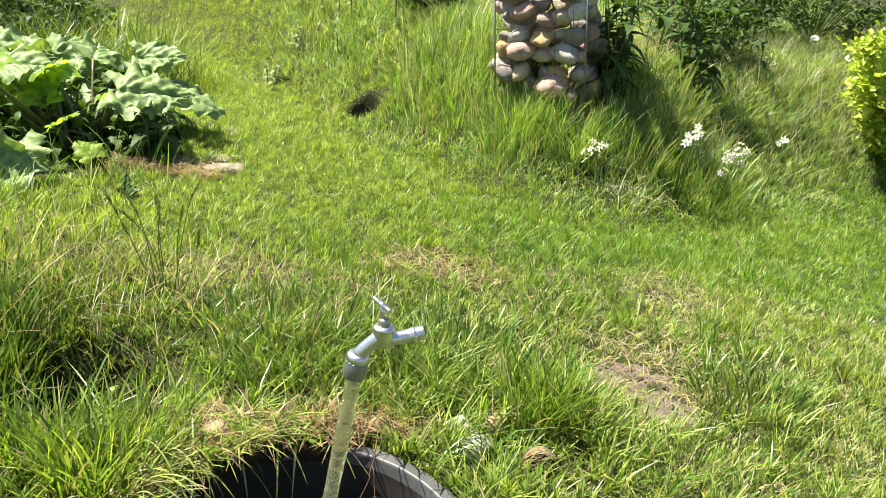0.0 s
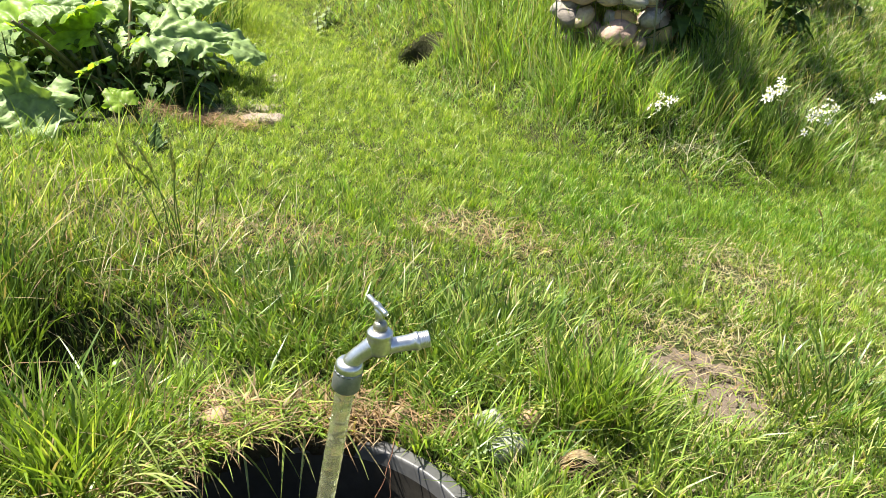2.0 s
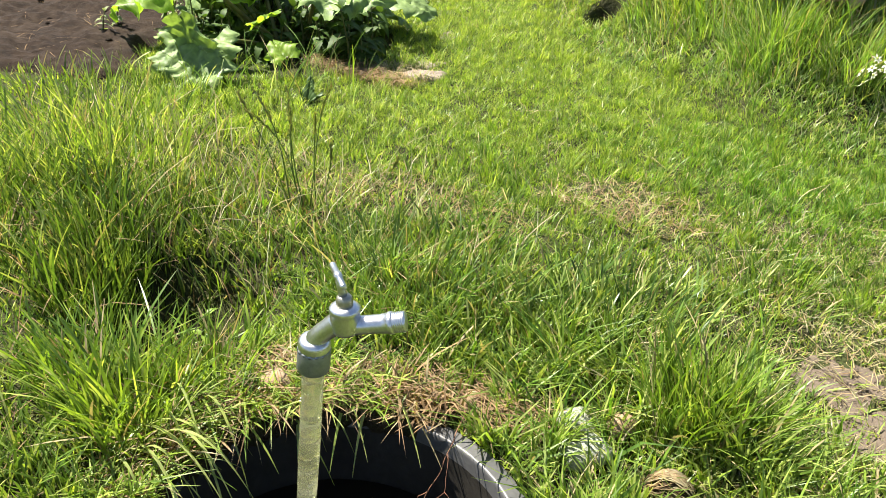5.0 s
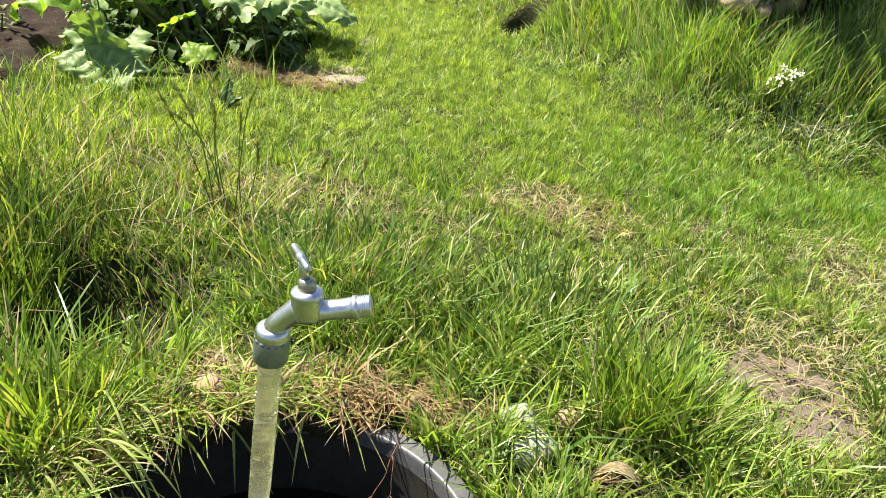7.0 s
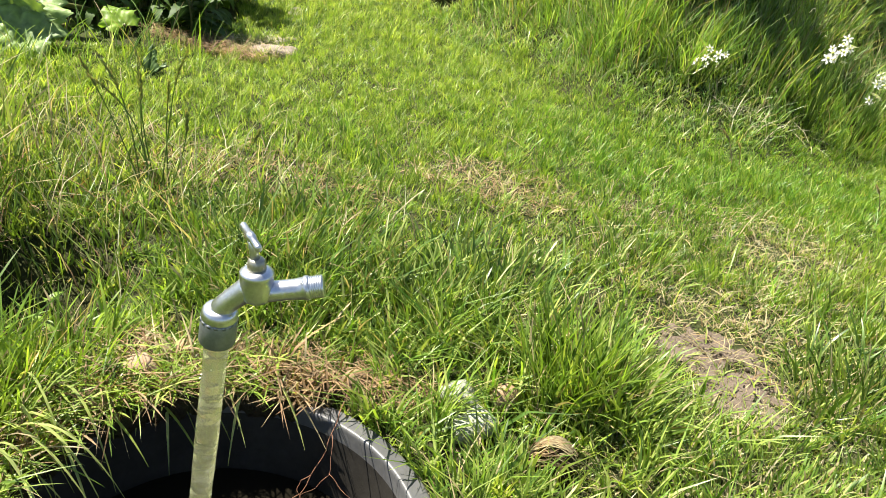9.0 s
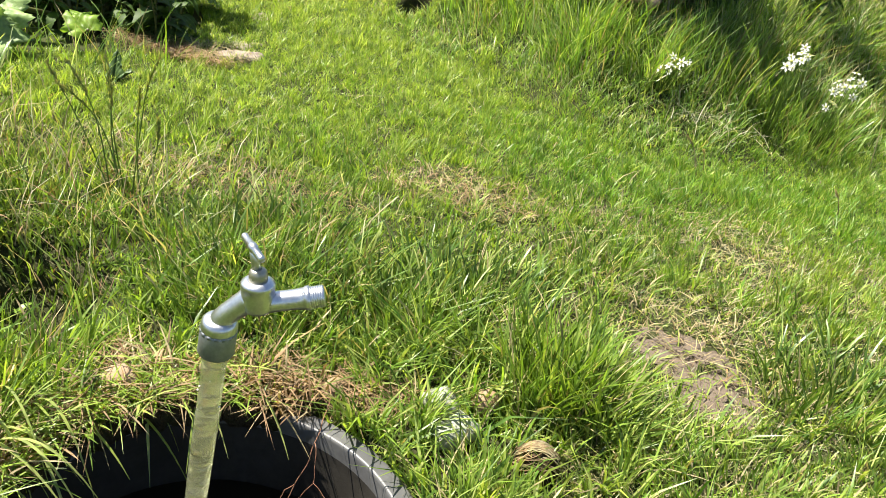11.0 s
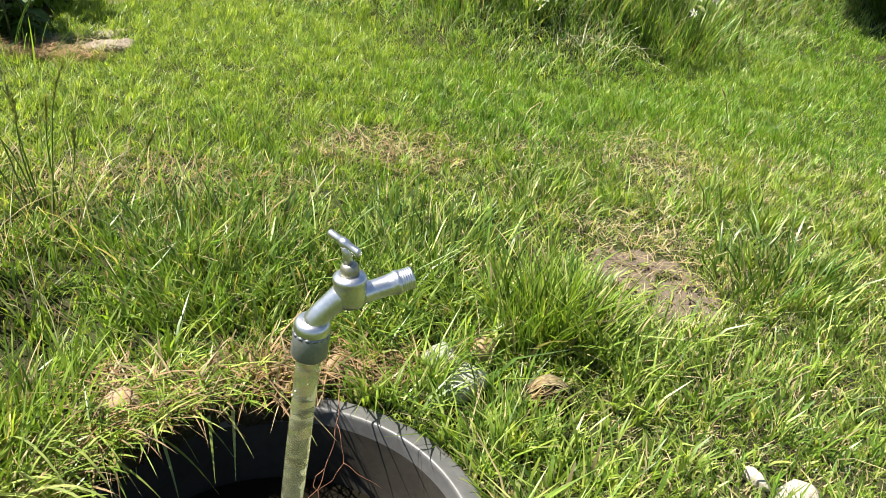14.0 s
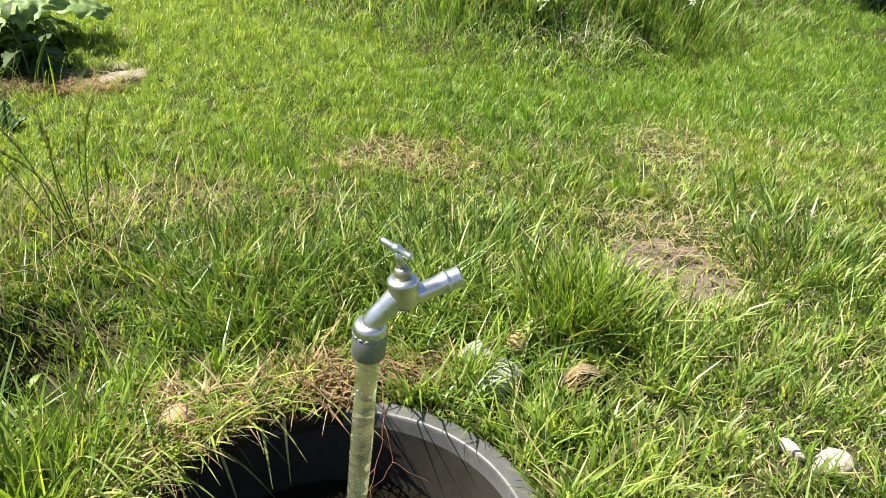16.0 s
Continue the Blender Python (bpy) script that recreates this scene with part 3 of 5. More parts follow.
def undergrowth(x0, x1, y0, y1, density, material, label, seed, value):
    """Short tips between the longer blades, so that the turf closes."""
    rnd = np.random.RandomState(seed)
    n = int((x1 - x0) * (y1 - y0) * density)
    x, y = rnd.uniform(x0, x1, n), rnd.uniform(y0, y1, n)
    keep = open_lawn(x, y) & (rnd.uniform(0, 1, n) < value(x, y) * (1 - 0.8 * dryness(x, y)))
    x, y = x[keep], y[keep]
    n = len(x)
    field("short_turf", x, y, rnd.uniform(0.010, 0.030, n), rnd.uniform(0.003, 0.006, n), rnd.uniform(0.3, 1.6, n), material, label, (0.0,), seed=seed + 1)


undergrowth(-1.5, 1.8, 0.7, 2.3, 9000, M_LAWN, "short green turf closing the near lawn", 89, lambda x, y: (1 - hollow(x, y)) * (1 - 0.7 * step((-0.3 - x) / 0.2) * step((1.75 - y) / 0.2)))
undergrowth(-1.7, 2.0, 2.25, 4.2, 17000, M_LAWN, "short yellow-green turf closing the lawn", 90, lambda x, y: step((y - 2.25) / 0.3) * (1 - 0.8 * wildness(x, y)))
undergrowth(0.2, 1.7, 0.7, 2.4, 8500, M_STRAW, "beige thatch of clippings between the blades", 98, lambda x, y: 0.35 + 0.65 * step((x - 0.35) / 0.3))
undergrowth(0.45, 1.7, 1.4, 2.5, 3200, M_HUSK, "pale clippings lying between the blades", 97, lambda x, y: 1 + 0 * x)
undergrowth(-0.6, 1.6, 2.0, 2.7, 2600, M_STRAW, "beige thatch of clippings in the lawn", 99, lambda x, y: 1 + 0 * x)
undergrowth(-2.6, 0.5, 4.2, 7.2, 22000, M_BRIGHT, "short yellow-green turf on the grassy path", 92, lambda x, y: 1 - 0.7 * wildness(x, y))
undergrowth(-0.3, 2.6, 2.9, 4.6, 20000, M_BANK, "short green turf under the bank grass", 94, wildness)
undergrowth(-2.6, 1.2, 6.5, 11.0, 3500, M_BRIGHT, "distant yellow-green turf on the grassy path", 96, lambda x, y: 1 + 0 * x)


# ---- the sunken tub and the tap ----
def build_tub():
    tub = thing("tub", TUB, "round black plastic tub sunk in the lawn", "tub")
    R = TUB_R
    lip = [(R - 0.002, -0.03), (R + 0.003, -0.008), (R + 0.003, 0.004), (R + 0.001, 0.0075), (R - 0.002, 0.0085), (R - 0.004, 0.0088), (R - 0.026, 0.0120), (R - 0.028, 0.0122), (R - 0.0305, 0.0118), (R - 0.0325, 0.0100), (R - 0.0335, 0.0075), (R - 0.034, 0.0045), (R - 0.037, -0.018)]
    part("rim", turned(lip, 96), M_RIM, tub, "dusty black rolled rim")
    wall = [(R - 0.037, -0.018), (R - 0.040, -0.05), (R - 0.047, -0.14), (R - 0.066, -0.30), (R - 0.080, -0.34), (0.04, -0.345), (0.001, -0.345)]
    part("wall", turned(wall, 96), M_TUB, tub)
    bm = bmesh.new()
    bmesh.ops.create_circle(bm, cap_ends=True, segments=72, radius=R - 0.050)
    surface = part("tub_water", bm, M_WATER)
    surface.location = TUB + Vector((0, 0, -0.135))
    tagged(surface, "dark still water standing in the tub", "water")


build_tub()

PIPE_FOOT, PIPE_TOP = Vector((-0.045, 0.836, -0.33)), Vector((0.0175, 0.811, 0.468))


def build_tap():
    tap = thing("garden_tap", (0, 0, 0), "satin grey metal garden tap on a clear water tube", "tap")
    axis = (PIPE_TOP - PIPE_FOOT).normalized()
    # the tube, slightly lumpy from the water that runs down it
    rnd = random.Random(4)
    pts, radii = [], []
    for n in range(61):
        s = n / 60
        pts.append(PIPE_FOOT + (PIPE_TOP - PIPE_FOOT) * s + Vector((0.0016 * math.sin(9 * s), 0.0012 * math.sin(13 * s), 0)) * (1 - s))
        radii.append(0.0122 + 0.0003 * math.sin(31 * s + 1) + 0.0011 * rnd.uniform(-1, 1) * max(0, 0.85 - s) ** 0.7)
    tube = part("tube", sweep(pts, radii, 20), M_TUBE, tap, "cloudy clear tube with running water")
    bubble = bmesh.new()
    bmesh.ops.create_icosphere(bubble, subdivisions=1, radius=0.0013)
    bubble = part("bubble", bubble, M_PETAL, tube, "white bubble in the tube")
    for k in range(26):
        s, a = 0.45 + 0.53 * rnd.random() ** 1.3, rnd.uniform(0, 6.283)
        m = Matrix.Translation(PIPE_FOOT.lerp(PIPE_TOP, s) + Vector((0.0122 * math.cos(a), 0.0122 * math.sin(a), 0))) @ Matrix.Scale(rnd.uniform(0.35, 1.0), 4)
        if k:
            again(bubble, m, tube)
        else:
            bubble.matrix_basis = m
    # collar over the tube, and the domed union above it
    collar = PIPE_TOP - axis * 0.006
    turn = axis.to_track_quat("Z", "Y").to_matrix().to_4x4()
    ob = part("collar", turned([(0.0165, 0.0), (0.0176, 0.002), (0.0176, 0.027), (0.0165, 0.029), (0.012, 0.029)], 40, True), M_COLLAR, tap, "dull grey threaded collar")
    ob.matrix_basis = Matrix.Translation(collar) @ turn
    ob = part("union", turned([(0.0150, 0.0285), (0.0171, 0.0290), (0.0173, 0.0300), (0.0173, 0.0345), (0.0168, 0.0370), (0.0155, 0.0392), (0.0135, 0.0408), (0.0100, 0.0418), (0.002, 0.0420)], 40, True), M_METAL, tap)
    ob.matrix_basis = Matrix.Translation(collar) @ turn
    tooth = bmesh.new()
    bmesh.ops.create_cube(tooth, size=1.0, matrix=Matrix.Diagonal((0.0022, 0.0050, 0.0042, 1)))
    bmesh.ops.bevel(tooth, geom=list(tooth.edges), offset=0.0005, segments=2, affect="EDGES")
    tooth = part("tooth", tooth, M_COLLAR, ob, "worn tooth of the notched ring")
    for k in range(15):
        m = Matrix.Rotation(2 * math.pi * k / 15, 4, "Z") @ Matrix.Translation((0.0166, 0, 0.0275))
        if k:
            again(tooth, m, ob)
        else:
            tooth.matrix_basis = m
    # neck, valve body and spout
    neck = [(0.0200, 0.8095, 0.496), (0.0225, 0.8098, 0.5035), (0.0275, 0.810, 0.5105), (0.035, 0.811, 0.5185), (0.044, 0.8125, 0.527), (0.053, 0.814, 0.534)]
    part("neck", sweep(neck, [0.0118, 0.0110, 0.0106, 0.0108, 0.0120, 0.0140], 28), M_METAL, tap)
    up = Vector((-0.05, 0.03, 1)).normalized()
    lean = up.to_track_quat("Z", "Y").to_matrix().to_4x4()
    body = [(0.003, -0.0170), (0.008, -0.0166), (0.0118, -0.0148), (0.0142, -0.0112), (0.0152, -0.006), (0.0155, 0.002), (0.0155, 0.0095), (0.0160, 0.0100), (0.0160, 0.0135), (0.0152, 0.0150), (0.0118, 0.0172), (0.0105, 0.0176), (0.0088, 0.0176), (0.002, 0.0176)]
    ob = part("valve_body", turned(body, 40, True), M_METAL, tap)
    ob.matrix_basis = Matrix.Translation((0.053, 0.814, 0.534)) @ lean
    nut = part("packing_nut", turned([(0.0086, 0.0170), (0.0088, 0.0178), (0.0086, 0.0235), (0.0078, 0.0265), (0.0060, 0.0285), (0.002, 0.0290)], 24, True), M_NUT, tap, "dull brassy packing nut")
    nut.matrix_basis = ob.matrix_basis.copy()
    root, bend, end = Vector((0.056, 0.815, 0.5265)), Vector((0.0935, 0.8280, 0.5335)), Vector((0.1155, 0.8345, 0.5395))
    out = (end - bend).normalized()
    spout = [root, root.lerp(bend, 0.3), root.lerp(bend, 0.6), root.lerp(bend, 0.82), bend, bend + out * 0.0015, bend + out * 0.0055, bend + out * 0.0065]
    pipe_end = part("spout", sweep(spout, [0.0108, 0.0099, 0.0097, 0.0099, 0.0108, 0.0117, 0.0118, 0.0108], 28), M_METAL, tap)
    pts, radii = [], []
    for n in range(19):
        pts.append(bend + out * (0.006 + 0.00072 * n))
        radii.append(0.0110 if n % 3 == 1 else 0.0102)
    part("thread", sweep(pts, radii, 28), M_METAL, pipe_end, "threaded hose end")
    # spindle and T-shaped handle
    a, b = Vector((0.0325, 0.8255, 0.5875)), Vector((0.0595, 0.7985, 0.5825))
    mid = a.lerp(b, 0.5)
    spindle = part("spindle", sweep([(0.0505, 0.8145, 0.560), (0.049, 0.8135, 0.570), mid], [0.0048, 0.0042, 0.0040], 16), M_METAL, tap)
    handle = [a, a.lerp(b, 0.05), a.lerp(b, 0.40), a.lerp(b, 0.42), a.lerp(b, 0.58), a.lerp(b, 0.60), a.lerp(b, 0.95), b]
    part("handle", sweep(handle, [0.0030, 0.0036, 0.0036, 0.0046, 0.0046, 0.0036, 0.0036, 0.0030], 16), M_METAL, spindle, "T-bar handle")


build_tap()


# ---- bare earth and dug bed ----
def earth_sheet(name, corners_x, corners_y, value, lift, lumps, material, label, step_size, seed):
    xs, ys = np.arange(*corners_x, step_size), np.arange(*corners_y, step_size)
    gx, gy = np.meshgrid(xs, ys, indexing="ij")
    v = value(gx, gy)
    z = land(gx, gy) - 0.02 + (0.02 + lift) * np.clip(v * 5, 0, 1)
    rnd = random.Random(seed)
    off = Vector((rnd.uniform(0, 90), rnd.uniform(0, 90), 0))
    co = []
    for i in range(len(xs)):
        for j in range(len(ys)):
            p = Vector((gx[i, j], gy[i, j], 0)) + off
            co.append((gx[i, j], gy[i, j], z[i, j] + lumps * float(np.clip(v[i, j] * 3, 0, 1)) * (noise.noise(p * 9) + 0.7 * noise.noise(p * 23) + 0.4 * noise.noise(p * 57))))
    w = len(ys)
    faces = [(i * w + j, (i + 1) * w + j, (i + 1) * w + j + 1, i * w + j + 1) for i in range(len(xs) - 1) for j in range(w - 1) if v[i, j] > 0]
    mesh = bpy.data.meshes.new(name)
    mesh.from_pydata(co, [], faces)
    ob = linked(name, mesh, material)
    tagged(ob, label, "soil", kind="structure")


earth_sheet("bare_earth", (0.5, 1.05), (1.42, 1.95), bareness, 0.002, 0.0045, M_BARE, "trodden bare brown earth in the lawn", 0.007, 2)


def earth_crumbs():
    """Loose crumbs of earth on the bare patch, in one mesh."""
    rnd = random.Random(88)
    bm = bmesh.new()
    for k in range(170):
        x, y = rnd.uniform(0.58, 0.92), rnd.uniform(1.46, 1.86)
        if float(bareness(np.array(x), np.array(y))) < 0.1:
            continue
        size = 0.002 + 0.006 * rnd.random() ** 2
        m = Matrix.Translation((x, y, height(x, y) + 0.004)) @ Euler((rnd.uniform(0, 6), rnd.uniform(0, 6), rnd.uniform(0, 6))).to_matrix().to_4x4() @ Matrix.Diagonal((size, size * rnd.uniform(0.6, 1), size * rnd.uniform(0.5, 0.9), 1))
        bmesh.ops.create_icosphere(bm, subdivisions=1, radius=1.0, matrix=m)
    ob = part("earth_crumbs", bm, M_BARE, smooth=False)
    tagged(ob, "loose crumbs of brown earth on the bare patch", "soil", kind="stuff")


earth_crumbs()


def in_bed(x, y):
    u = np.minimum((-1.70 - 0.25 * (y - 2.5)) - x, y - (2.40 + 0.4 * (x + 1.8)))
    ragged = 0.07 * np.sin(5.1 * x + 2 * y) + 0.05 * np.sin(13 * y - 4 * x) + 0.03 * np.sin(31 * x) * np.sin(29 * y)
    return np.clip((np.minimum(np.minimum(u, x + 3.6), 4.6 - y) + ragged) * 1.5, 0, 1)


earth_sheet("soil_bed", (-3.75, -1.4), (1.6, 4.75), in_bed, 0.03, 0.022, M_BED, "freshly dug dark brown soil bed with clods", 0.022, 3)

clods = [stone_mesh("soil_clod", M_BED, (0.05, 0.045, 0.035), 60 + k, 0.5, 1) for k in range(4)]
rnd = random.Random(12)
for k in range(130):
    x, y = rnd.uniform(-2.9, -1.72), rnd.uniform(2.35, 3.6)
    if in_bed(np.array(x), np.array(y)) < 0.15:
        continue
    ob = tagged(new("soil_clod", clods[k % 4]), "crumbly dark brown clod on the dug bed", "clod", "clods on the bed")
    s = 0.15 + 0.6 * rnd.random() ** 2
    ob.matrix_basis = pose(x, y, height(x, y) + 0.016, rnd.uniform(-30, 30), rnd.uniform(-30, 30), rnd.uniform(0, 360)) @ Matrix.Scale(s, 4)


# ---- stones ----
def lay_stone(name, material, size, place, turn, label, category="stone", seed=1, sink=0.3, tilt=(0, 0), rough=0.25, group=""):
    ob = new(name, stone_mesh(name, material, size, seed, rough))
    x, y = place
    ob.matrix_basis = pose(x, y, height(x, y) - sink * size[2], tilt[0], tilt[1], turn)
    return tagged(ob, label, category, group)


lay_stone("stone", M_SAND, (0.068, 0.055, 0.072), (-0.287, 1.21), 20, "rounded tan stone half hidden in grass by the tub", seed=3, sink=0.25)
lay_stone("stone", M_TAN, (0.045, 0.035, 0.035), (0.045, 1.34), 60, "small brown stone at the tub's edge", seed=5, sink=0.1)
lay_stone("stone", M_PALE, (0.075, 0.06, 0.065), (0.235, 1.365), 10, "pale grey stone lying in the grass", seed=7, sink=0.3, rough=0.75)
lay_stone("stone", M_PALE, (0.085, 0.07, 0.072), (0.270, 1.30), 20, "pale stone with a greenish tinge in the grass", seed=9, sink=0.25, rough=0.75)
lay_stone("stone", M_TAN, (0.05, 0.045, 0.05), (0.315, 1.39), 20, "small orange-brown stone in the grass", seed=10, sink=0.1)
lay_stone("stone", M_WHITE, (0.080, 0.055, 0.035), (0.785, 1.055), 15, "bleached pale stone in trampled grass", seed=15, sink=0.5, rough=0.5)
lay_stone("stone", M_WHITE, (0.045, 0.02, 0.035), (0.725, 1.082), -50, "bleached splinter of stone in trampled grass", seed=16, sink=0.3, rough=0.6)


def slab(size, m, label, seed):
    rnd = random.Random(seed)
    bm = bmesh.new()
    bmesh.ops.create_cube(bm, size=1.0)
    bmesh.ops.subdivide_edges(bm, edges=list(bm.edges), cuts=7, use_grid_fill=True)
    off = Vector((rnd.uniform(0, 40), rnd.uniform(0, 40), 0))
    skew = [rnd.uniform(-0.22, 0.22) for _ in range(4)]
    for v in bm.verts:
        x, y, z = v.co
        edge = max(abs(x), abs(y)) ** 6 * 64
        p = Vector((x * size[0] * (1 + skew[0] * y * 2), y * size[1] * (1 + skew[1] * x * 2), z * size[2] - (0.25 * size[2] * edge if z > 0 else 0)))
        q = p * 26 + off
        v.co = p + 0.010 * Vector((noise.noise(q), noise.noise(q + Vector((9, 0, 0))), 0)) + Vector((0, 0, 0.007 * noise.noise(q * 0.7) + 0.004 * noise.noise(q * 2.3)))
    ob = part("edging_slab", bm, M_SLAB)
    ob.matrix_basis = m
    return tagged(ob, label, "slab", "edging slabs by the leaves")


slab((0.16, 0.075, 0.05), pose(-0.765, 3.055, -0.012, 2, -2, 22), "weathered grey-brown stone slab edging the leafy bed", 1)
slab((0.13, 0.10, 0.05), pose(-0.80, 3.22, -0.022, -3, 2, 60), "cracked grey stone slab beside the leaves", 2)
slab((0.22, 0.10, 0.04), pose(-0.98, 2.965, -0.016, 0, 2, 30), "brown stone slab half covered with dry grass", 3)
slab((0.16, 0.10, 0.04), pose(-0.88, 3.60, -0.012, 3, 0, 75), "shaded stone slab under broad leaves", 4)


# ---- broad-leaved plant ----
def broad_leaf(name, length, width, seed, fold=0.25, curl=0.5, wave=0.035, parent=None, material=None):
    """A crinkled, lobed leaf that starts at the origin and grows along +y, with its face up."""
    rnd = random.Random(seed)
    off = Vector((rnd.uniform(0, 60), rnd.uniform(0, 60), rnd.uniform(0, 60)))
    nu, nv = (40, 30) if length > 0.205 else (24, 16)
    bm = bmesh.new()
    rows = []
    for i in range(nu + 1):
        u = i / nu
        half = width * 0.5 * (math.sin(math.pi * min(1, 0.10 + 0.90 * u) ** 0.72) ** 0.62 if u < 1 else 0.12)
        row = []
        for j in range(nv + 1):
            v = 2 * j / nv - 1
            lobes = 1 + 0.17 * (abs((u * 4.2 + 0.3 * seed + 0.1 * v) % 1 - 0.5) * 4 - 1) * abs(v) ** 3 + 0.06 * (abs((u * 15 + seed) % 1 - 0.5) * 4 - 1) * abs(v) ** 5 + 0.20 * noise.noise(Vector((u * 4, v * 1.2, 0)) + off) * abs(v)
            x = half * v * lobes
            heart = -0.20 * length * abs(v) ** 1.6 * max(0, 1 - u * 2.2)
            y = length * (u - 0.06 * math.sin(7 * u + 3 * v)) + heart
            rib = -0.010 * math.exp(-(v / 0.06) ** 2)
            vein = 0.055 * length * (abs(math.sin((u - abs(v) * 0.36) * math.pi * 6)) ** 0.6 - 0.6) * (1 - 0.5 * abs(v)) * min(1, 6 * abs(v))
            ruffle = wave * (abs(v) ** 2.2) * math.sin(u * 17 + 2.2 * v + seed * 1.7) + 1.1 * wave * noise.noise(Vector((x * 11, y * 11, 0)) + off) + 0.45 * wave * noise.noise(Vector((x * 34, y * 34, 0)) + off)
            z = fold * abs(x) - curl * length * u * u * 0.55 + rib + vein + ruffle - 0.06 * width * abs(v) ** 3
            row.append(bm.verts.new((x, y, z)))
        rows.append(row)
    for a, b in zip(rows, rows[1:]):
        for j in range(nv):
            bm.faces.new((a[j], a[j + 1], b[j + 1], b[j]))
    return part(name, bm, material or M_LEAF, parent)


def build_leafy_plant(crown, leaves, label):
    plant = thing("broad_leaf_plant", crown, label, "plant")
    for n, (x, y, z, heading, pitch, roll, length, width, fold, curl) in enumerate(leaves):
        leaf = broad_leaf("leaf", length, width, 100 + n, fold, curl, 0.020 * length / 0.3, plant, M_YOUNG if n in YOUNG else None)
        place = Vector((x, y, z)) - Vector(crown)
        leaf.matrix_basis = Matrix.Translation(place) @ Euler((0, 0, radians(heading))).to_matrix().to_4x4() @ pose(0, 0, 0, pitch, roll, 0)
        foot = Vector((0.06 * math.cos(n * 2.4), 0.06 * math.sin(n * 2.4), -0.05))
        mid = foot.lerp(place, 0.6) + Vector((0, 0, 0.05))
        pts = [foot.lerp(mid, s / 5) * (1 - s / 5) + mid.lerp(place, s / 5) * (s / 5) for s in range(6)]
        part("leaf_stalk", sweep(pts, [0.011, 0.010, 0.009, 0.008, 0.007, 0.006], 8), M_STALK, plant)


# leaves that are young and let the sun through
YOUNG = (5, 8, 9, 15, 16, 17, 18)
# place of the leaf's base, heading (0: away along +y), pitch, roll, length, width, fold, curl
NEAR_LEAVES = [
    (-1.82, 3.30, 0.27, -66, 6, 42, 0.23, 0.20, 0.10, 0.12),
    (-1.30, 3.45, 0.27, -30, 8, 20, 0.15, 0.14, 0.10, 0.12),
    (-1.66, 2.98, 0.33, -78, 8, 30, 0.22, 0.21, 0.10, 0.12),
    (-1.22, 3.05, 0.27, -72, 2, 34, 0.30, 0.27, 0.10, 0.15),
    (-1.03, 3.36, 0.20, -86, -16, 24, 0.18, 0.16, 0.12, 0.2),
    (-1.44, 3.05, 0.26, 92, -6, -38, 0.31, 0.24, 0.10, 0.12),
    (-1.45, 2.60, 0.13, -158, -30, 8, 0.25, 0.31, 0.22, 0.35),
    (-1.47, 2.60, 0.02, -185, 78, 0, 0.23, 0.31, 0.08, 0.05),
]
UPPER_LEAVES = [
    (-1.17, 2.73, 0.085, 60, 32, -18, 0.10, 0.12, 0.10, 0.2),
    (-1.56, 2.72, 0.33, 96, -26, -25, 0.46, 0.26, 0.1, 0.10),
    (-1.26, 3.22, 0.14, -35, 5, 20, 0.18, 0.17, 0.15, 0.3),
    (-1.45, 3.40, 0.31, 20, 14, 20, 0.21, 0.20, 0.15, 0.2),
    (-1.78, 3.22, 0.32, 70, 14, -18, 0.23, 0.22, 0.15, 0.2),
    (-1.48, 3.50, 0.26, -20, 6, 10, 0.15, 0.14, 0.15, 0.3),
    (-1.62, 3.30, 0.34, 140, 14, 15, 0.22, 0.21, 0.15, 0.2),
    (-1.52, 3.10, 0.29, -150, 20, 30, 0.20, 0.20, 0.14, 0.1),
]
LOW_LEAVES = [
    (-1.30, 3.20, 0.22, -120, 25, 20, 0.18, 0.18, 0.14, 0.1),
    (-1.75, 3.05, 0.27, -60, 30, -25, 0.20, 0.20, 0.14, 0.1),
    (-1.40, 2.86, 0.14, -60, 30, -20, 0.12, 0.12, 0.14, 0.1),
    (-1.15, 3.44, 0.10, -40, -10, 10, 0.18, 0.16, 0.25, 0.5),
    (-1.32, 3.55, 0.31, -88, 14, 42, 0.25, 0.18, 0.08, 0.10),
    (-1.16, 3.46, 0.22, -84, -8, 12, 0.22, 0.19, 0.12, 0.25),
    (-1.66, 3.42, 0.28, -72, 8, 42, 0.31, 0.25, 0.10, 0.12),
    (-1.98, 3.38, 0.29, -80, 8, 40, 0.34, 0.25, 0.10, 0.12),
]
rnd = random.Random(61)
SHADED_LEAVES = []
for k in range(26):
    x = rnd.uniform(-1.85, -1.12)
    y = 3.06 + 0.32 * (x + 1.85) + rnd.uniform(0.0, 0.35)
    SHADED_LEAVES.append((x, y, rnd.uniform(0.10, 0.22), 180 + rnd.uniform(-70, 70), -rnd.uniform(35, 75), rnd.uniform(-20, 20), rnd.uniform(0.12, 0.20), rnd.uniform(0.11, 0.18), 0.15, 0.2))
build_leafy_plant((-1.38, 3.1, 0.0), NEAR_LEAVES + UPPER_LEAVES + LOW_LEAVES + SHADED_LEAVES, "clump of large crinkled green leaves beside the soil bed")


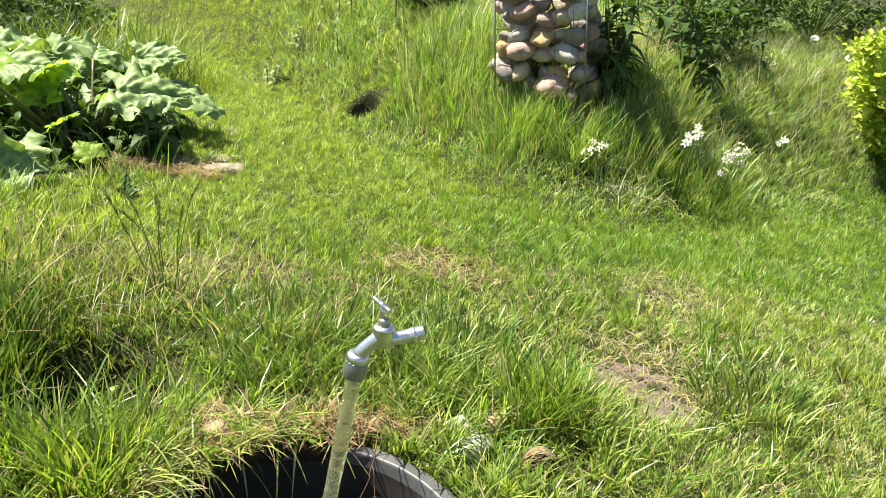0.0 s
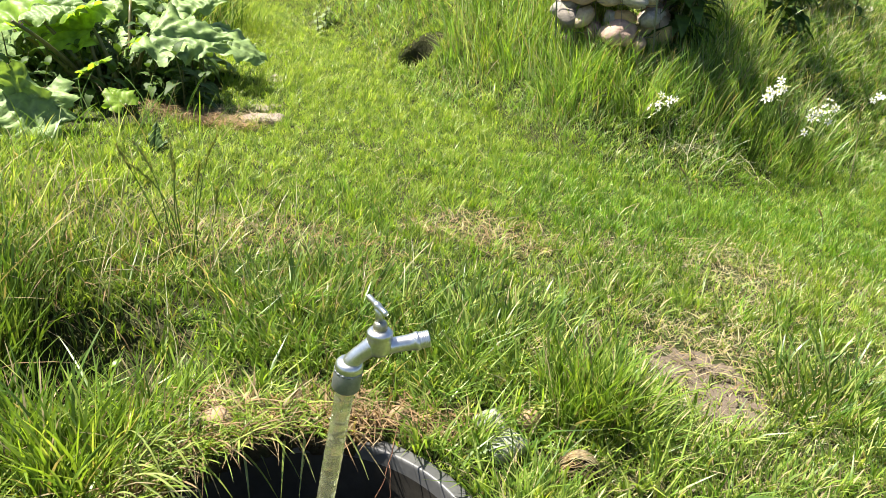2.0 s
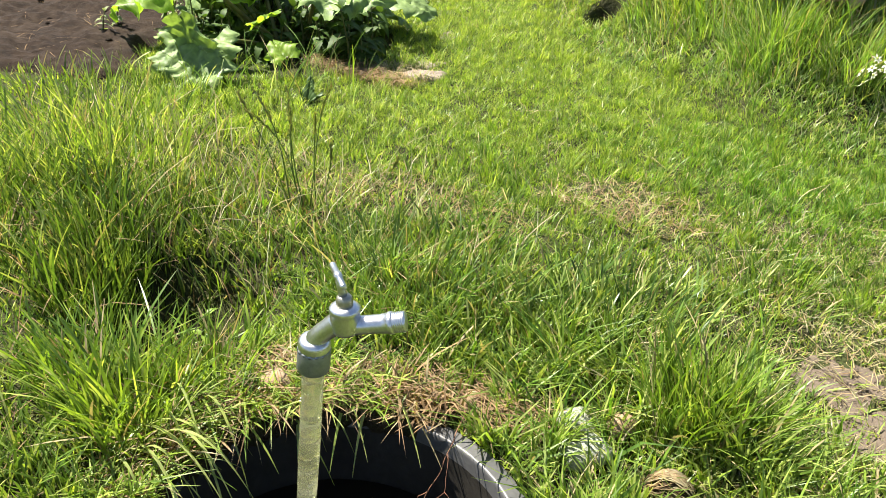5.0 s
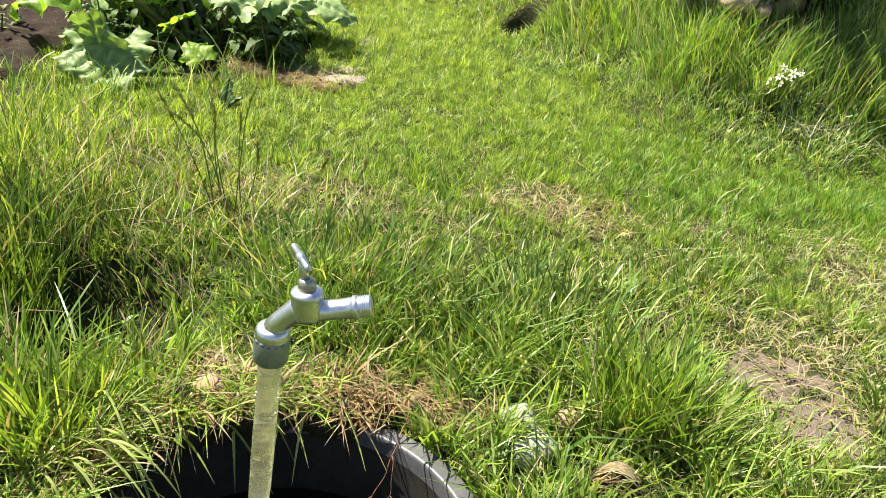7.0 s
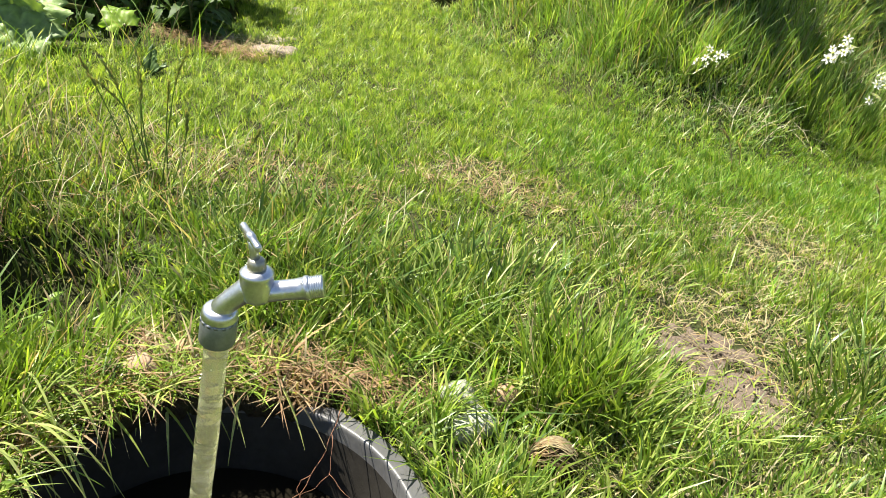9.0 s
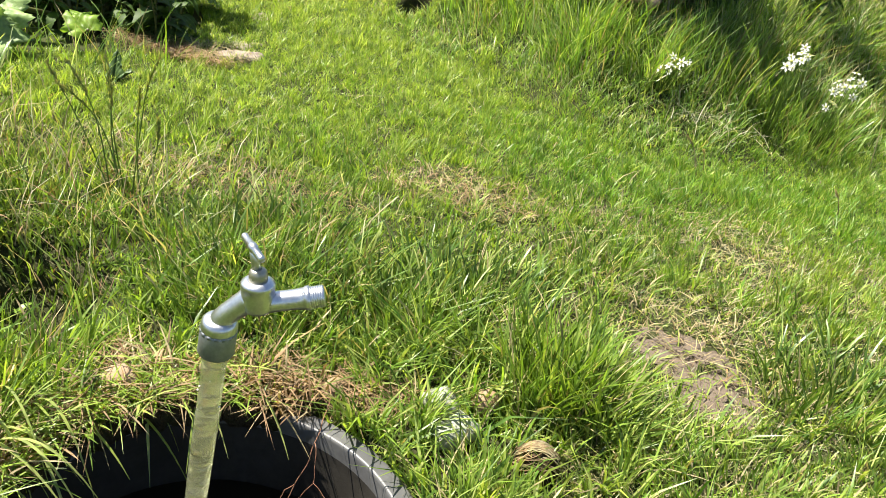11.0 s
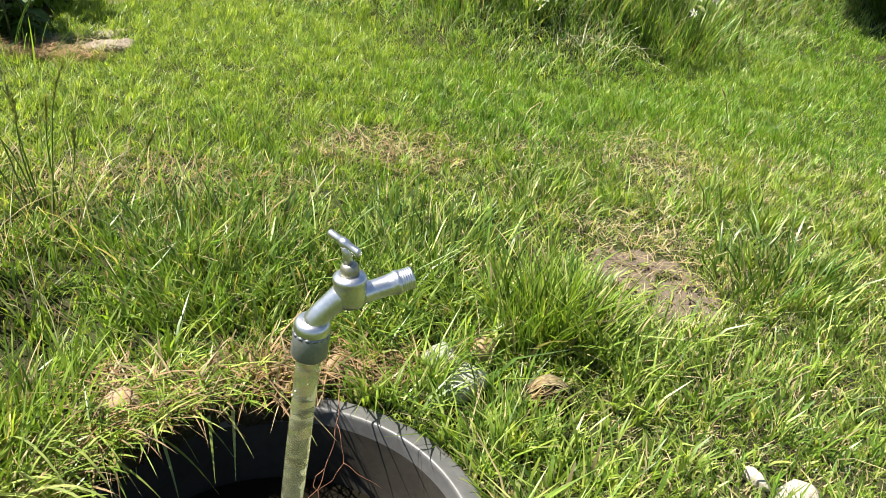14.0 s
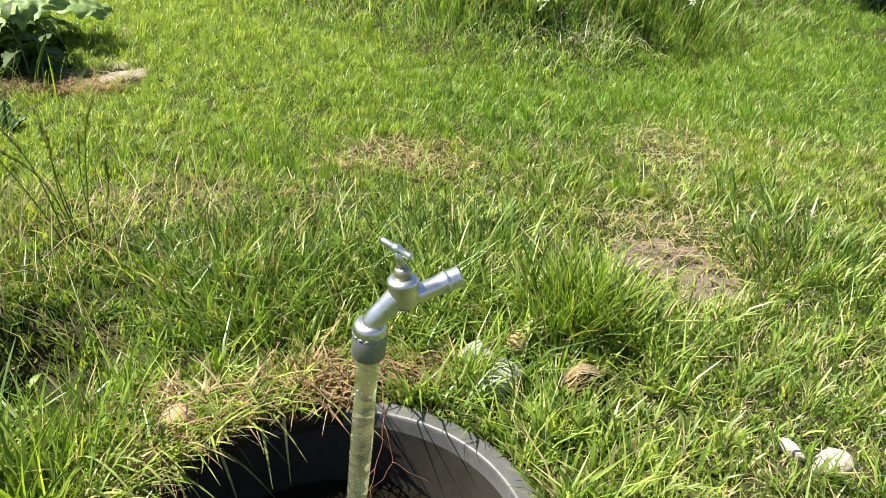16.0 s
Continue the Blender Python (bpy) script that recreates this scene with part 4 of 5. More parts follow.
def build_dock():
    """A dark upright dock leaf that stands alone before the broad leaves."""
    x, y = -1.0, 2.565
    ob = thing("dock_leaf", (x, y, height(x, y) - 0.005), "dark upright dock leaf standing in the lawn", "plant")
    for heading, pitch, length, width in ((8, 66, 0.10, 0.05), (-60, 45, 0.07, 0.035)):
        leaf = broad_leaf("leaf", length, width, 300 + heading, 0.2, 0.25, 0.004, ob, M_DOCK)
        leaf.matrix_basis = pose(0, 0, 0, 0, 0, heading) @ pose(0, 0, 0, pitch, 0, 0)


build_dock()


# ---- stone-filled wire basket on the bank ----
def build_gabion():
    """Square column of stones behind wire."""
    side, rows = 0.42, 7
    mid = Vector((0.615, 3.72, 0))
    base = height(0.615, 3.6)
    basket = thing("gabion", (mid.x, mid.y, base), "upright wire basket filled with rounded field stones", "gabion")
    basket.matrix_basis = Matrix.Translation((mid.x, mid.y, base)) @ Matrix.Rotation(radians(-9), 4, "Y") @ Matrix.Rotation(radians(-20), 4, "Z")
    rnd = random.Random(31)
    meshes = [stone_mesh("rock", M_ROCK, (0.135, 0.11, 0.10), 200 + k, 0.36, 3) for k in range(9)]
    z = 0.0
    for row in range(rows):
        for i in range(5):
            for j in range(5):
                if 0 < i < 4 and 0 < j < 4:
                    continue
                ob = new("rock", meshes[rnd.randrange(9)])
                ob.parent = basket
                x, y = (i - 2) * 0.082 + rnd.uniform(-0.014, 0.014), (j - 2) * 0.082 + rnd.uniform(-0.014, 0.014)
                s = rnd.choice((0.55, 0.7, 0.85, 1.0, 1.25)) * rnd.uniform(0.9, 1.1)
                ob.matrix_basis = pose(x, y, z + rnd.uniform(-0.02, 0.02), rnd.uniform(-35, 35), rnd.uniform(-35, 35), rnd.uniform(0, 360)) @ Matrix.Diagonal((s, s, s * rnd.uniform(0.75, 1.0), 1))
        z += 0.086
    h = side / 2
    top = z + 0.05
    post = part("corner_post", sweep([(0, 0, 0), (0, 0, top)], [0.0038, 0.0038], 8), M_COLLAR, basket, "bright galvanised corner post")
    post.matrix_basis = pose(h, h, 0)
    for sx, sy in ((h, -h), (-h, h), (-h, -h)):
        again(post, pose(sx, sy, 0), basket)
    upright = part("wire", sweep([(0, 0, 0), (0, 0, top)], [0.0013, 0.0013], 6), M_WIRE, basket)
    upright.matrix_basis = pose(h, 0.07, 0)
    level = part("wire", sweep([(0, -h, 0), (0, -h * 0.3, 0.004), (0, h * 0.4, -0.003), (0, h, 0)], [0.0013] * 4, 6), M_WIRE, basket)
    level.matrix_basis = pose(h, 0, 0.06)
    for q in range(4):
        r = Matrix.Rotation(q * math.pi / 2, 4, "Z")
        for off in (-0.13, -0.04, 0.07, 0.15):
            if not (q == 0 and off == 0.07):
                again(upright, r @ pose(h, off, 0), basket)
        for k in range(5):
            if not (q == 0 and k == 0):
                again(level, r @ pose(h, 0, 0.06 + 0.127 * k), basket)


build_gabion()


# ---- weeds, shrub and flowers on the bank ----
def toothed_leaf(name, length, width, material, parent=None, teeth=7):
    """A pointed leaf with a toothed edge, from the origin along +y."""
    bm = bmesh.new()
    rows = []
    n = teeth * 2
    for i in range(n + 1):
        u = i / n
        half = width * 0.5 * (math.sin(math.pi * u ** 0.62) ** 0.9) * (1.0 if i % 2 else 0.82)
        z = 0.10 * length * math.sin(u * math.pi) - 0.22 * length * u * u
        rows.append([bm.verts.new((-half, length * u, z + 0.25 * half)), bm.verts.new((0, length * (u + (0.02 if i % 2 else 0)), z)), bm.verts.new((half, length * u, z + 0.25 * half))])
    for a, b in zip(rows, rows[1:]):
        for j in range(2):
            bm.faces.new((a[j], a[j + 1], b[j + 1], b[j]))
    bmesh.ops.remove_doubles(bm, verts=list(bm.verts), dist=1e-5)
    return part(name, bm, material, parent)


def weed(place, tall, leaf_len, pairs, label, seed, material=None, lean=0.15, category="weed", group=""):
    """An upright weed: a stem with crossed pairs of toothed leaves."""
    material = material or M_NETTLE
    rnd = random.Random(seed)
    x, y = place
    plant = thing("weed", (x, y, height(x, y) - 0.01), label, category, group)
    a = rnd.uniform(0, 6.3)
    bend = Vector((lean * tall * math.cos(a), lean * tall * math.sin(a), 0))
    pts = [Vector((0, 0, tall * s / 8)) + bend * (s / 8) ** 2 for s in range(9)]
    part("stem", sweep(pts, [0.0045 - 0.0003 * s for s in range(9)], 6), M_STALK, plant)
    leaf = toothed_leaf("leaf", leaf_len, leaf_len * 0.48, material, plant)
    first = True
    for k in range(pairs):
        s = 0.12 + 0.88 * k / max(1, pairs - 1)
        at = Vector((0, 0, tall * s)) + bend * s * s
        for q in range(2):
            m = Matrix.Translation(at) @ pose(0, 0, 0, 0, 0, 90 * (k % 2) + 180 * q + rnd.uniform(-25, 25)) @ pose(0, 0, 0, rnd.uniform(-35, 15) + 45 * (s > 0.93), 0, 0) @ Matrix.Scale(rnd.uniform(0.75, 1.1) * (1.05 - 0.45 * s), 4)
            if first:
                leaf.matrix_basis, first = m, False
            else:
                again(leaf, m, plant)
    return plant


rnd = random.Random(77)
for k in range(10):
    s = rnd.random()
    x, y = 0.80 + 0.16 * s + 0.04 * rnd.random(), 3.52 + 0.30 * s + 0.04 * rnd.random()
    weed((x, y), rnd.uniform(0.35, 0.62), rnd.uniform(0.12, 0.18), 7, "dark green weed with toothed leaves against the gabion", 250 + k, group="weeds by the gabion")
for k in range(11):
    x, y = rnd.uniform(1.0, 1.45), rnd.uniform(3.9, 4.35)
    weed((x, y), rnd.uniform(0.32, 0.6), rnd.uniform(0.12, 0.17), 7, "tall dark green weed with toothed leaves beside the gabion", 800 + k, group="weeds by the gabion")
for k in range(9):
    x, y = rnd.uniform(-0.95, -0.45), rnd.uniform(4.55, 5.3)
    weed((x, y), rnd.uniform(0.14, 0.26), rnd.uniform(0.05, 0.075), 8, "downy grey-green weed at the edge of the path", 830 + k, M_MINT, group="downy weeds beside the path")
for k in range(9):
    x, y = rnd.uniform(1.3, 1.9), rnd.uniform(4.2, 4.9)
    weed((x, y), rnd.uniform(0.3, 0.5), rnd.uniform(0.07, 0.10), 9, "leafy dark green weed on the bank", 300 + k, group="weeds on the bank")
for k in range(9):
    x, y = rnd.uniform(-0.22, 0.12), rnd.uniform(4.6, 5.1)
    weed((x, y), rnd.uniform(0.35, 0.55), rnd.uniform(0.07, 0.10), 8, "leafy dark green weed at the edge of the bank", 340 + k, group="weeds beside the path")
for k in range(10):
    x, y = rnd.uniform(-2.9, -1.7), rnd.uniform(3.9, 4.8)
    weed((x, y), rnd.uniform(0.4, 0.7), rnd.uniform(0.07, 0.11), 8, "dark leafy weed behind the broad leaves", 370 + k, group="weeds behind the broad leaves")


for k in range(8):
    x, y = rnd.uniform(-2.05, -1.8), rnd.uniform(2.75, 3.15)
    weed((x, y), rnd.uniform(0.08, 0.2), rnd.uniform(0.035, 0.055), 7, "pale green weed at the edge of the soil bed", 890 + k, M_MINT, group="weeds at the edge of the bed")
# filler weeds: their dark leaf colour stands in for shade inside the clump
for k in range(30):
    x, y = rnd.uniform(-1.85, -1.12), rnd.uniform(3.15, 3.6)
    weed((x, y), rnd.uniform(0.16, 0.28), rnd.uniform(0.11, 0.15), 5, "leafy weed, dark in colour to deepen the broad leaves' shade", 600 + k, group="weeds under the broad leaves")
# more dark filler, so the front of the clump looks shaded underneath
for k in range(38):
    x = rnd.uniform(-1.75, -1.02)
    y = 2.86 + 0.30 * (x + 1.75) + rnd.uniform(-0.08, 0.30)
    weed((x, y), rnd.uniform(0.10, 0.24), rnd.uniform(0.09, 0.14), 5, "leafy weed added to darken the gaps under the broad leaves", 400 + k, group="weeds under the broad leaves")


def shrub(name, place, radius, tall, count, leaf, material, label, seed, lift=0.0):
    """A rounded shrub of twigs and many small leaves with gaps."""
    rnd = random.Random(seed)
    x, y = place
    bush = thing(name, (x, y, height(x, y) - 0.01), label, "shrub")
    ends = []
    for k in range(46):
        a, e = rnd.uniform(0, 6.283), math.acos(rnd.uniform(-0.85, 1))
        r = rnd.uniform(0.7, 1.1)
        end = Vector((radius * r * math.sin(e) * math.cos(a), radius * r * math.sin(e) * math.sin(a), tall * 0.5 + tall * 0.5 * r * math.cos(e)))
        end.z = max(0.06, end.z) + lift
        ends.append(end)
    bm = bmesh.new()
    for end in ends:
        sweep([(0, 0, 0), end * 0.4 + Vector((0, 0, 0.05)), end * 0.7], [0.006, 0.004, 0.002], 5, bm=bm)
    part("branching", bm, M_STALKS, bush)
    bm = bmesh.new()
    for k in range(count):
        end = ends[k % len(ends)]
        s = 1 - 0.55 * rnd.random() ** 2
        c = end * s + Vector((rnd.gauss(0, 0.035), rnd.gauss(0, 0.035), rnd.gauss(0, 0.03)))
        m = Matrix.Translation(c) @ Euler((rnd.uniform(-0.9, 0.9), rnd.uniform(-0.9, 0.9), rnd.uniform(0, 6.3))).to_matrix().to_4x4()
        l = leaf * rnd.uniform(0.7, 1.2)
        vs = [bm.verts.new(m @ Vector(p)) for p in ((0, 0, 0), (0.28 * l, 0.4 * l, 0.08 * l), (0, l, -0.1 * l), (-0.28 * l, 0.4 * l, 0.08 * l))]
        bm.faces.new((vs[0], vs[1], vs[2]))
        bm.faces.new((vs[0], vs[2], vs[3]))
    part("leaves", bm, material, bush, smooth=False)
    return bush


shrub("golden_shrub", (2.70, 4.10), 0.47, 0.60, 6800, 0.056, M_GOLD, "rounded shrub with golden yellow-green leaves on the bank", 8, 0.34)
for k, (x, y, r, h, n) in enumerate(((1.45, 4.5, 0.26, 0.42, 1500), (1.75, 5.4, 0.6, 1.1, 3600), (2.7, 5.9, 0.6, 1.0, 3200), (3.6, 5.6, 0.6, 0.9, 2600))):
    shrub("dark_shrub", (x, y), r, h, n, 0.045, M_NETTLE, "dense dark green shrub on the bank", 20 + k)
shrub("dark_shrub", (-2.9, 4.9), 0.5, 0.7, 2600, 0.05, M_NETTLE, "dark green bush at the end of the soil bed", 11)
shrub("dark_shrub", (-2.25, 4.75), 0.32, 0.42, 1500, 0.05, M_NETTLE, "dark green bush behind the broad leaves", 12)
rough_zone("meadow_grass", -2.9, -1.15, 3.75, 4.7, 1500, lambda x, y: step((-1.2 - x) / 0.25), 0.22, 0.46, 0.0062, M_TALL, "tall dark grass behind the broad leaves", 880, (0.05, 0.7))
rough_zone("meadow_straw", -2.7, -1.3, 3.75, 4.6, 130, lambda x, y: 1 + 0 * x, 0.25, 0.48, 0.0034, M_STRAW, "pale dry stems behind the broad leaves", 884, (0.1, 0.9))
shrub("dark_shrub", (-0.05, 4.9), 0.28, 0.42, 2200, 0.05, M_NETTLE, "dark green leafy clump beside the grassy path", 13)


def petal_mesh(length, width):
    bm = bmesh.new()
    vs = [bm.verts.new(p) for p in ((0, 0, 0), (width * 0.4, length * 0.35, 0.1 * length), (width * 0.45, length * 0.65, 0.13 * length), (0, length, 0.08 * length), (-width * 0.45, length * 0.65, 0.13 * length), (-width * 0.4, length * 0.35, 0.1 * length), (0, length * 0.5, 0.05 * length))]
    for a, b in ((0, 1), (1, 2), (2, 3), (3, 4), (4, 5), (5, 0)):
        bm.faces.new((vs[a], vs[b], vs[6]))
    mesh = bpy.data.meshes.new("petal")
    bm.to_mesh(mesh)
    bm.free()
    mesh.materials.append(M_PETAL)
    return mesh


PETAL, RAY = petal_mesh(0.023, 0.0095), petal_mesh(0.022, 0.011)
HEART = stone_mesh("flower_heart", M_HEART, (0.011, 0.011, 0.008), 5, 0.1, 1)


def flower(name, root, head, face, petals, mesh, label, category, group, scale=1.0):
    """One bloom on its stem: root on the ground, head at a place, facing a way."""
    x, y = root
    ob = thing(name, (x, y, height(x, y) - 0.005), label, category, group)
    tip = Vector(head) - ob.location
    part("stem", sweep([(0, 0, 0), tip * 0.5 + Vector((0, 0, 0.02)), tip * 0.9, tip], [0.0016, 0.0014, 0.0012, 0.0010], 6), M_STALKS, ob)
    turn = Matrix.Translation(tip) @ Vector(face).to_track_quat("Z", "Y").to_matrix().to_4x4() @ Matrix.Scale(scale, 4)
    c = new("flower_heart", HEART)
    c.parent, c.matrix_basis = ob, turn
    for k in range(petals):
        p = new("petal", mesh)
        p.parent, p.matrix_basis = c, Matrix.Rotation(2 * math.pi * (k + 0.15 * math.sin(k * 7)) / petals, 4, "Z")
    return ob


rnd = random.Random(5)
# clumps: middle of the clump, blooms, spread across and up
for cx, cy, cz, count, wide, tall in ((0.775, 3.20, 0.255, 9, 0.065, 0.055), (1.19, 3.20, 0.372, 13, 0.055, 0.042), (1.42, 3.29, 0.30, 13, 0.075, 0.045), (1.36, 3.22, 0.24, 3, 0.03, 0.03), (1.66, 3.42, 0.36, 3, 0.03, 0.03)):
    for k in range(count):
        a = 2.4 * k
        r = math.sqrt((k + 0.5) / count)
        head = (cx + wide * r * math.cos(a), cy + 0.05 * math.sin(a * 1.7), cz + tall * r * math.sin(a))
        root = (cx + 0.25 * (head[0] - cx), cy + 0.04 + 0.02 * rnd.random())
        face = (rnd.uniform(-1.1, 0.6), rnd.uniform(-1.2, 0.3), rnd.uniform(0.3, 0.9))
        flower("star_flower", root, head, face, 6, PETAL, "white six-petalled star flower in the bank grass", "flower", "white star flowers", rnd.uniform(0.6, 1.0))
for hx, hy, hz in ((1.95, 4.55, 0.56), (2.08, 4.75, 0.58), (2.4, 4.6, 0.64), (2.62, 4.35, 0.72), (2.3, 4.9, 0.70)):
    flower("daisy", (hx - 0.02, hy + 0.05), (hx, hy, hz), (-0.2, -0.5, 0.8), 13, RAY, "white daisy on a tall stem among bank grass", "flower", "white daisies", 1.25)


# ---- seed stalks, tufts and litter ----
def seed_stalk(root, tip, label, seed, group, head=None):
    rnd = random.Random(seed)
    x, y = root
    ob = thing("grass_stalk", (x, y, height(x, y) - 0.005), label, "grass stalk", group)
    end = Vector(tip) - ob.location
    sway = Vector((rnd.uniform(-0.10, 0.10), rnd.uniform(-0.10, 0.10), 0.05)) * end.length
    nod = Vector((rnd.uniform(-0.06, 0.06), rnd.uniform(-0.06, 0.02), -0.03)) * end.length
    pts = [end * (s / 8) + sway * math.sin(math.pi * s / 8) + nod * max(0, s / 8 - 0.6) ** 2 * 6 for s in range(9)]
    part("stem", sweep(pts, [0.0020 - 0.00012 * s for s in range(9)], 5), head or M_STALKS, ob)
    bm = bmesh.new()
    for k in range(70):
        s = 0.70 + 0.30 * k / 69
        i = min(7, int(s * 8))
        p = pts[i].lerp(pts[i + 1], s * 8 - i)
        d = ((pts[i + 1] - pts[i]).normalized() * 1.6 + Vector((rnd.gauss(0, 0.5), rnd.gauss(0, 0.5), rnd.gauss(0, 0.3)))).normalized()
        l, w = rnd.uniform(0.010, 0.020) * (1.3 - s * 0.5), 0.0014
        across = d.orthogonal().normalized() * w
        vs = [bm.verts.new(p + q) for q in (Vector(), d * l * 0.5 + across, d * l, d * l * 0.5 - across)]
        bm.faces.new(vs)
    part("seed_head", bm, head or M_PURPLE, ob, smooth=False)


STALKS = (((-0.62, 1.86), (-0.75, 1.85, 0.27)), ((-0.63, 1.84), (-0.72, 1.85, 0.32)), ((-0.61, 1.87), (-0.64, 1.86, 0.34)), ((-0.60, 1.85), (-0.615, 1.85, 0.30)), ((-0.59, 1.86), (-0.535, 1.85, 0.37)), ((-0.58, 1.88), (-0.56, 1.86, 0.29)),
          ((-0.57, 1.86), (-0.515, 1.85, 0.23)), ((-0.64, 1.86), (-0.79, 1.85, 0.31)), ((-0.45, 1.92), (-0.38, 1.95, 0.18)), ((-0.38, 1.95), (-0.30, 2.02, 0.16)))
for k, (root, tip) in enumerate(STALKS):
    seed_stalk(root, tip, "thin grass stalk with a purplish seed head", 500 + k, "seeding grass stalks")


def tuft(name, cx, cy, radius, count, tall, wide, material, label, seed, lean=(0.2, 0.9), levels=(0.0, 0.25, 0.5, 0.75, 0.9)):
    """A clump of long blades that fan out from its middle."""
    rnd = np.random.RandomState(seed)
    count = int(count * 0.62)
    a, r = rnd.uniform(0, 2 * np.pi, count), radius * np.sqrt(rnd.uniform(0, 1, count))
    x, y = cx + r * np.cos(a), cy + r * np.sin(a)
    ok = np.hypot(x - TUB.x, y - TUB.y) > TUB_R + 0.004
    x, y, a, r = x[ok], y[ok], a[ok], r[ok]
    n = len(x)
    high, broad, bow = tall * rnd.uniform(0.3, 1.15, n), wide * rnd.uniform(0.5, 1.5, n), rnd.uniform(*lean, n) * (0.35 + 0.8 * r / radius)
    way = a + rnd.normal(0, 0.8, n)
    one = rnd.uniform(0, 1, n)
    for lo, hi, stuff in ((0, 0.62, material), (0.62, 0.92, M_LAWN if material is M_BANK else M_TALL), (0.92, 1.0, M_STRAW)):
        k = (one >= lo) & (one < hi)
        field(name, x[k], y[k], high[k], broad[k], bow[k], stuff, label, levels, turn=way[k], seed=seed, kind="stuff")


TUB_TUFTS = [
    (0.44, 1.50, 0.11, 700, 0.13, 0.0042, M_LAWN), (0.54, 1.43, 0.09, 400, 0.11, 0.0042, M_TALL), (0.24, 1.70, 0.22, 1200, 0.11, 0.0045, M_TALL),
    (0.10, 1.60, 0.18, 800, 0.10, 0.0045, M_TALL), (-0.47, 1.03, 0.09, 520, 0.19, 0.0046, M_LAWN), (-0.62, 1.10, 0.10, 420, 0.15, 0.0046, M_LAWN), (-0.43, 1.21, 0.10, 400, 0.13, 0.0042, M_LAWN), (-0.90, 1.46, 0.10, 420, 0.24, 0.0044, M_TALL), (-0.86, 1.33, 0.09, 320, 0.22, 0.0044, M_TALL),
    (1.04, 1.68, 0.18, 800, 0.11, 0.0045, M_TALL),
]
LAWN_TUFTS = [
    (0.34, 1.20, 0.07, 260, 0.08, 0.0042, M_BRIGHT), (0.55, 1.52, 0.09, 300, 0.08, 0.0042, M_TALL), (-0.20, 1.70, 0.25, 1100, 0.12, 0.0042, M_TALL),
    (-0.15, 1.48, 0.2, 900, 0.09, 0.0042, M_TALL), (0.38, 1.06, 0.12, 450, 0.08, 0.0042, M_BRIGHT), (-1.08, 1.78, 0.16, 380, 0.25, 0.0046, M_BRIGHT),
    (-1.30, 1.72, 0.2, 380, 0.25, 0.0046, M_BRIGHT), (0.8, 1.3, 0.2, 600, 0.06, 0.0042, M_BRIGHT),
]
BANK_TUFTS = [
    (0.12, 4.0, 0.28, 900, 0.26, 0.0045, M_BANK), (0.30, 3.75, 0.2, 700, 0.26, 0.0045, M_BANK), (0.50, 3.45, 0.2, 900, 0.21, 0.0040, M_BANK),
    (0.72, 3.37, 0.13, 900, 0.20, 0.0036, M_BANK), (0.98, 3.46, 0.20, 800, 0.21, 0.0036, M_BANK), (1.35, 3.46, 0.25, 900, 0.20, 0.0036, M_BANK), (0.45, 3.48, 0.14, 700, 0.19, 0.0036, M_BANK), (1.15, 3.7, 0.2, 500, 0.26, 0.0036, M_BRIGHT),
    (0.55, 2.05, 0.16, 500, 0.06, 0.004, M_TALL), (-1.5, 2.2, 0.35, 900, 0.11, 0.0045, M_BRIGHT), (-1.0, 2.75, 0.2, 90, 0.20, 0.003, M_BANK),
    (-1.25, 2.6, 0.25, 120, 0.20, 0.003, M_BANK),
]
for k, (cx, cy, r, count, tall, wide, material) in enumerate(TUB_TUFTS + LAWN_TUFTS + BANK_TUFTS):
    tuft("grass_tuft", cx, cy, r, count, tall, wide, material, "dense tuft of long green grass blades", 700 + 3 * k, (0.05, 0.45) if tall > 0.2 else (0.15, 0.8))


def litter(name, cx, cy, rx, ry, count, long, material, label, seed, lift=0.0):
    """Withered blades lying flat on one another."""
    rnd = np.random.RandomState(seed)
    a, r = rnd.uniform(0, 2 * np.pi, count), np.sqrt(rnd.uniform(0, 1, count))
    x, y = cx + rx * r * np.cos(a), cy + ry * r * np.sin(a)
    ok = np.hypot(x - TUB.x, y - TUB.y) > TUB_R - 0.01
    x, y = x[ok], y[ok]
    n = len(x)
    tall = long * rnd.uniform(0.3, 0.5, n)
    field(name, x, y, tall, rnd.uniform(0.0016, 0.0032, n), rnd.uniform(1.6, 3.0, n), material, label, (0.0, 0.4, 0.75), droop=0.30, seed=seed + 1, base=land(x, y) + lift + rnd.uniform(0.002, 0.03, n), category="dead grass")


litter("dead_grass", 0.0, 1.34, 0.20, 0.06, 600, 0.07, M_RUST, "mat of withered brown grass behind the tub", 800)
litter("dead_grass", -0.28, 1.27, 0.10, 0.05, 260, 0.07, M_RUST, "withered brown grass beside the tub", 803)
litter("dead_grass", 0.16, 2.31, 0.26, 0.13, 150, 0.06, M_STRAW, "bleached dead grass on the trodden lawn", 806)
litter("dead_grass", 0.80, 1.95, 0.24, 0.12, 110, 0.06, M_STRAW, "bleached dead grass beside bare earth", 809)
litter("dead_grass", 0.85, 1.75, 0.18, 0.12, 70, 0.05, M_RUST, "brown dead grass scattered on bare earth", 812)
litter("dead_grass", 0.95, 2.30, 0.18, 0.2, 160, 0.06, M_STRAW, "bleached dead grass on the lawn", 815)
litter("dead_grass", 0.88, 3.13, 0.10, 0.025, 16, 0.17, M_HUSK, "bleached hay along the foot of the bank", 818, 0.015)
litter("dead_grass", 1.08, 3.17, 0.15, 0.025, 20, 0.17, M_HUSK, "bleached hay along the foot of the bank", 819, 0.015)
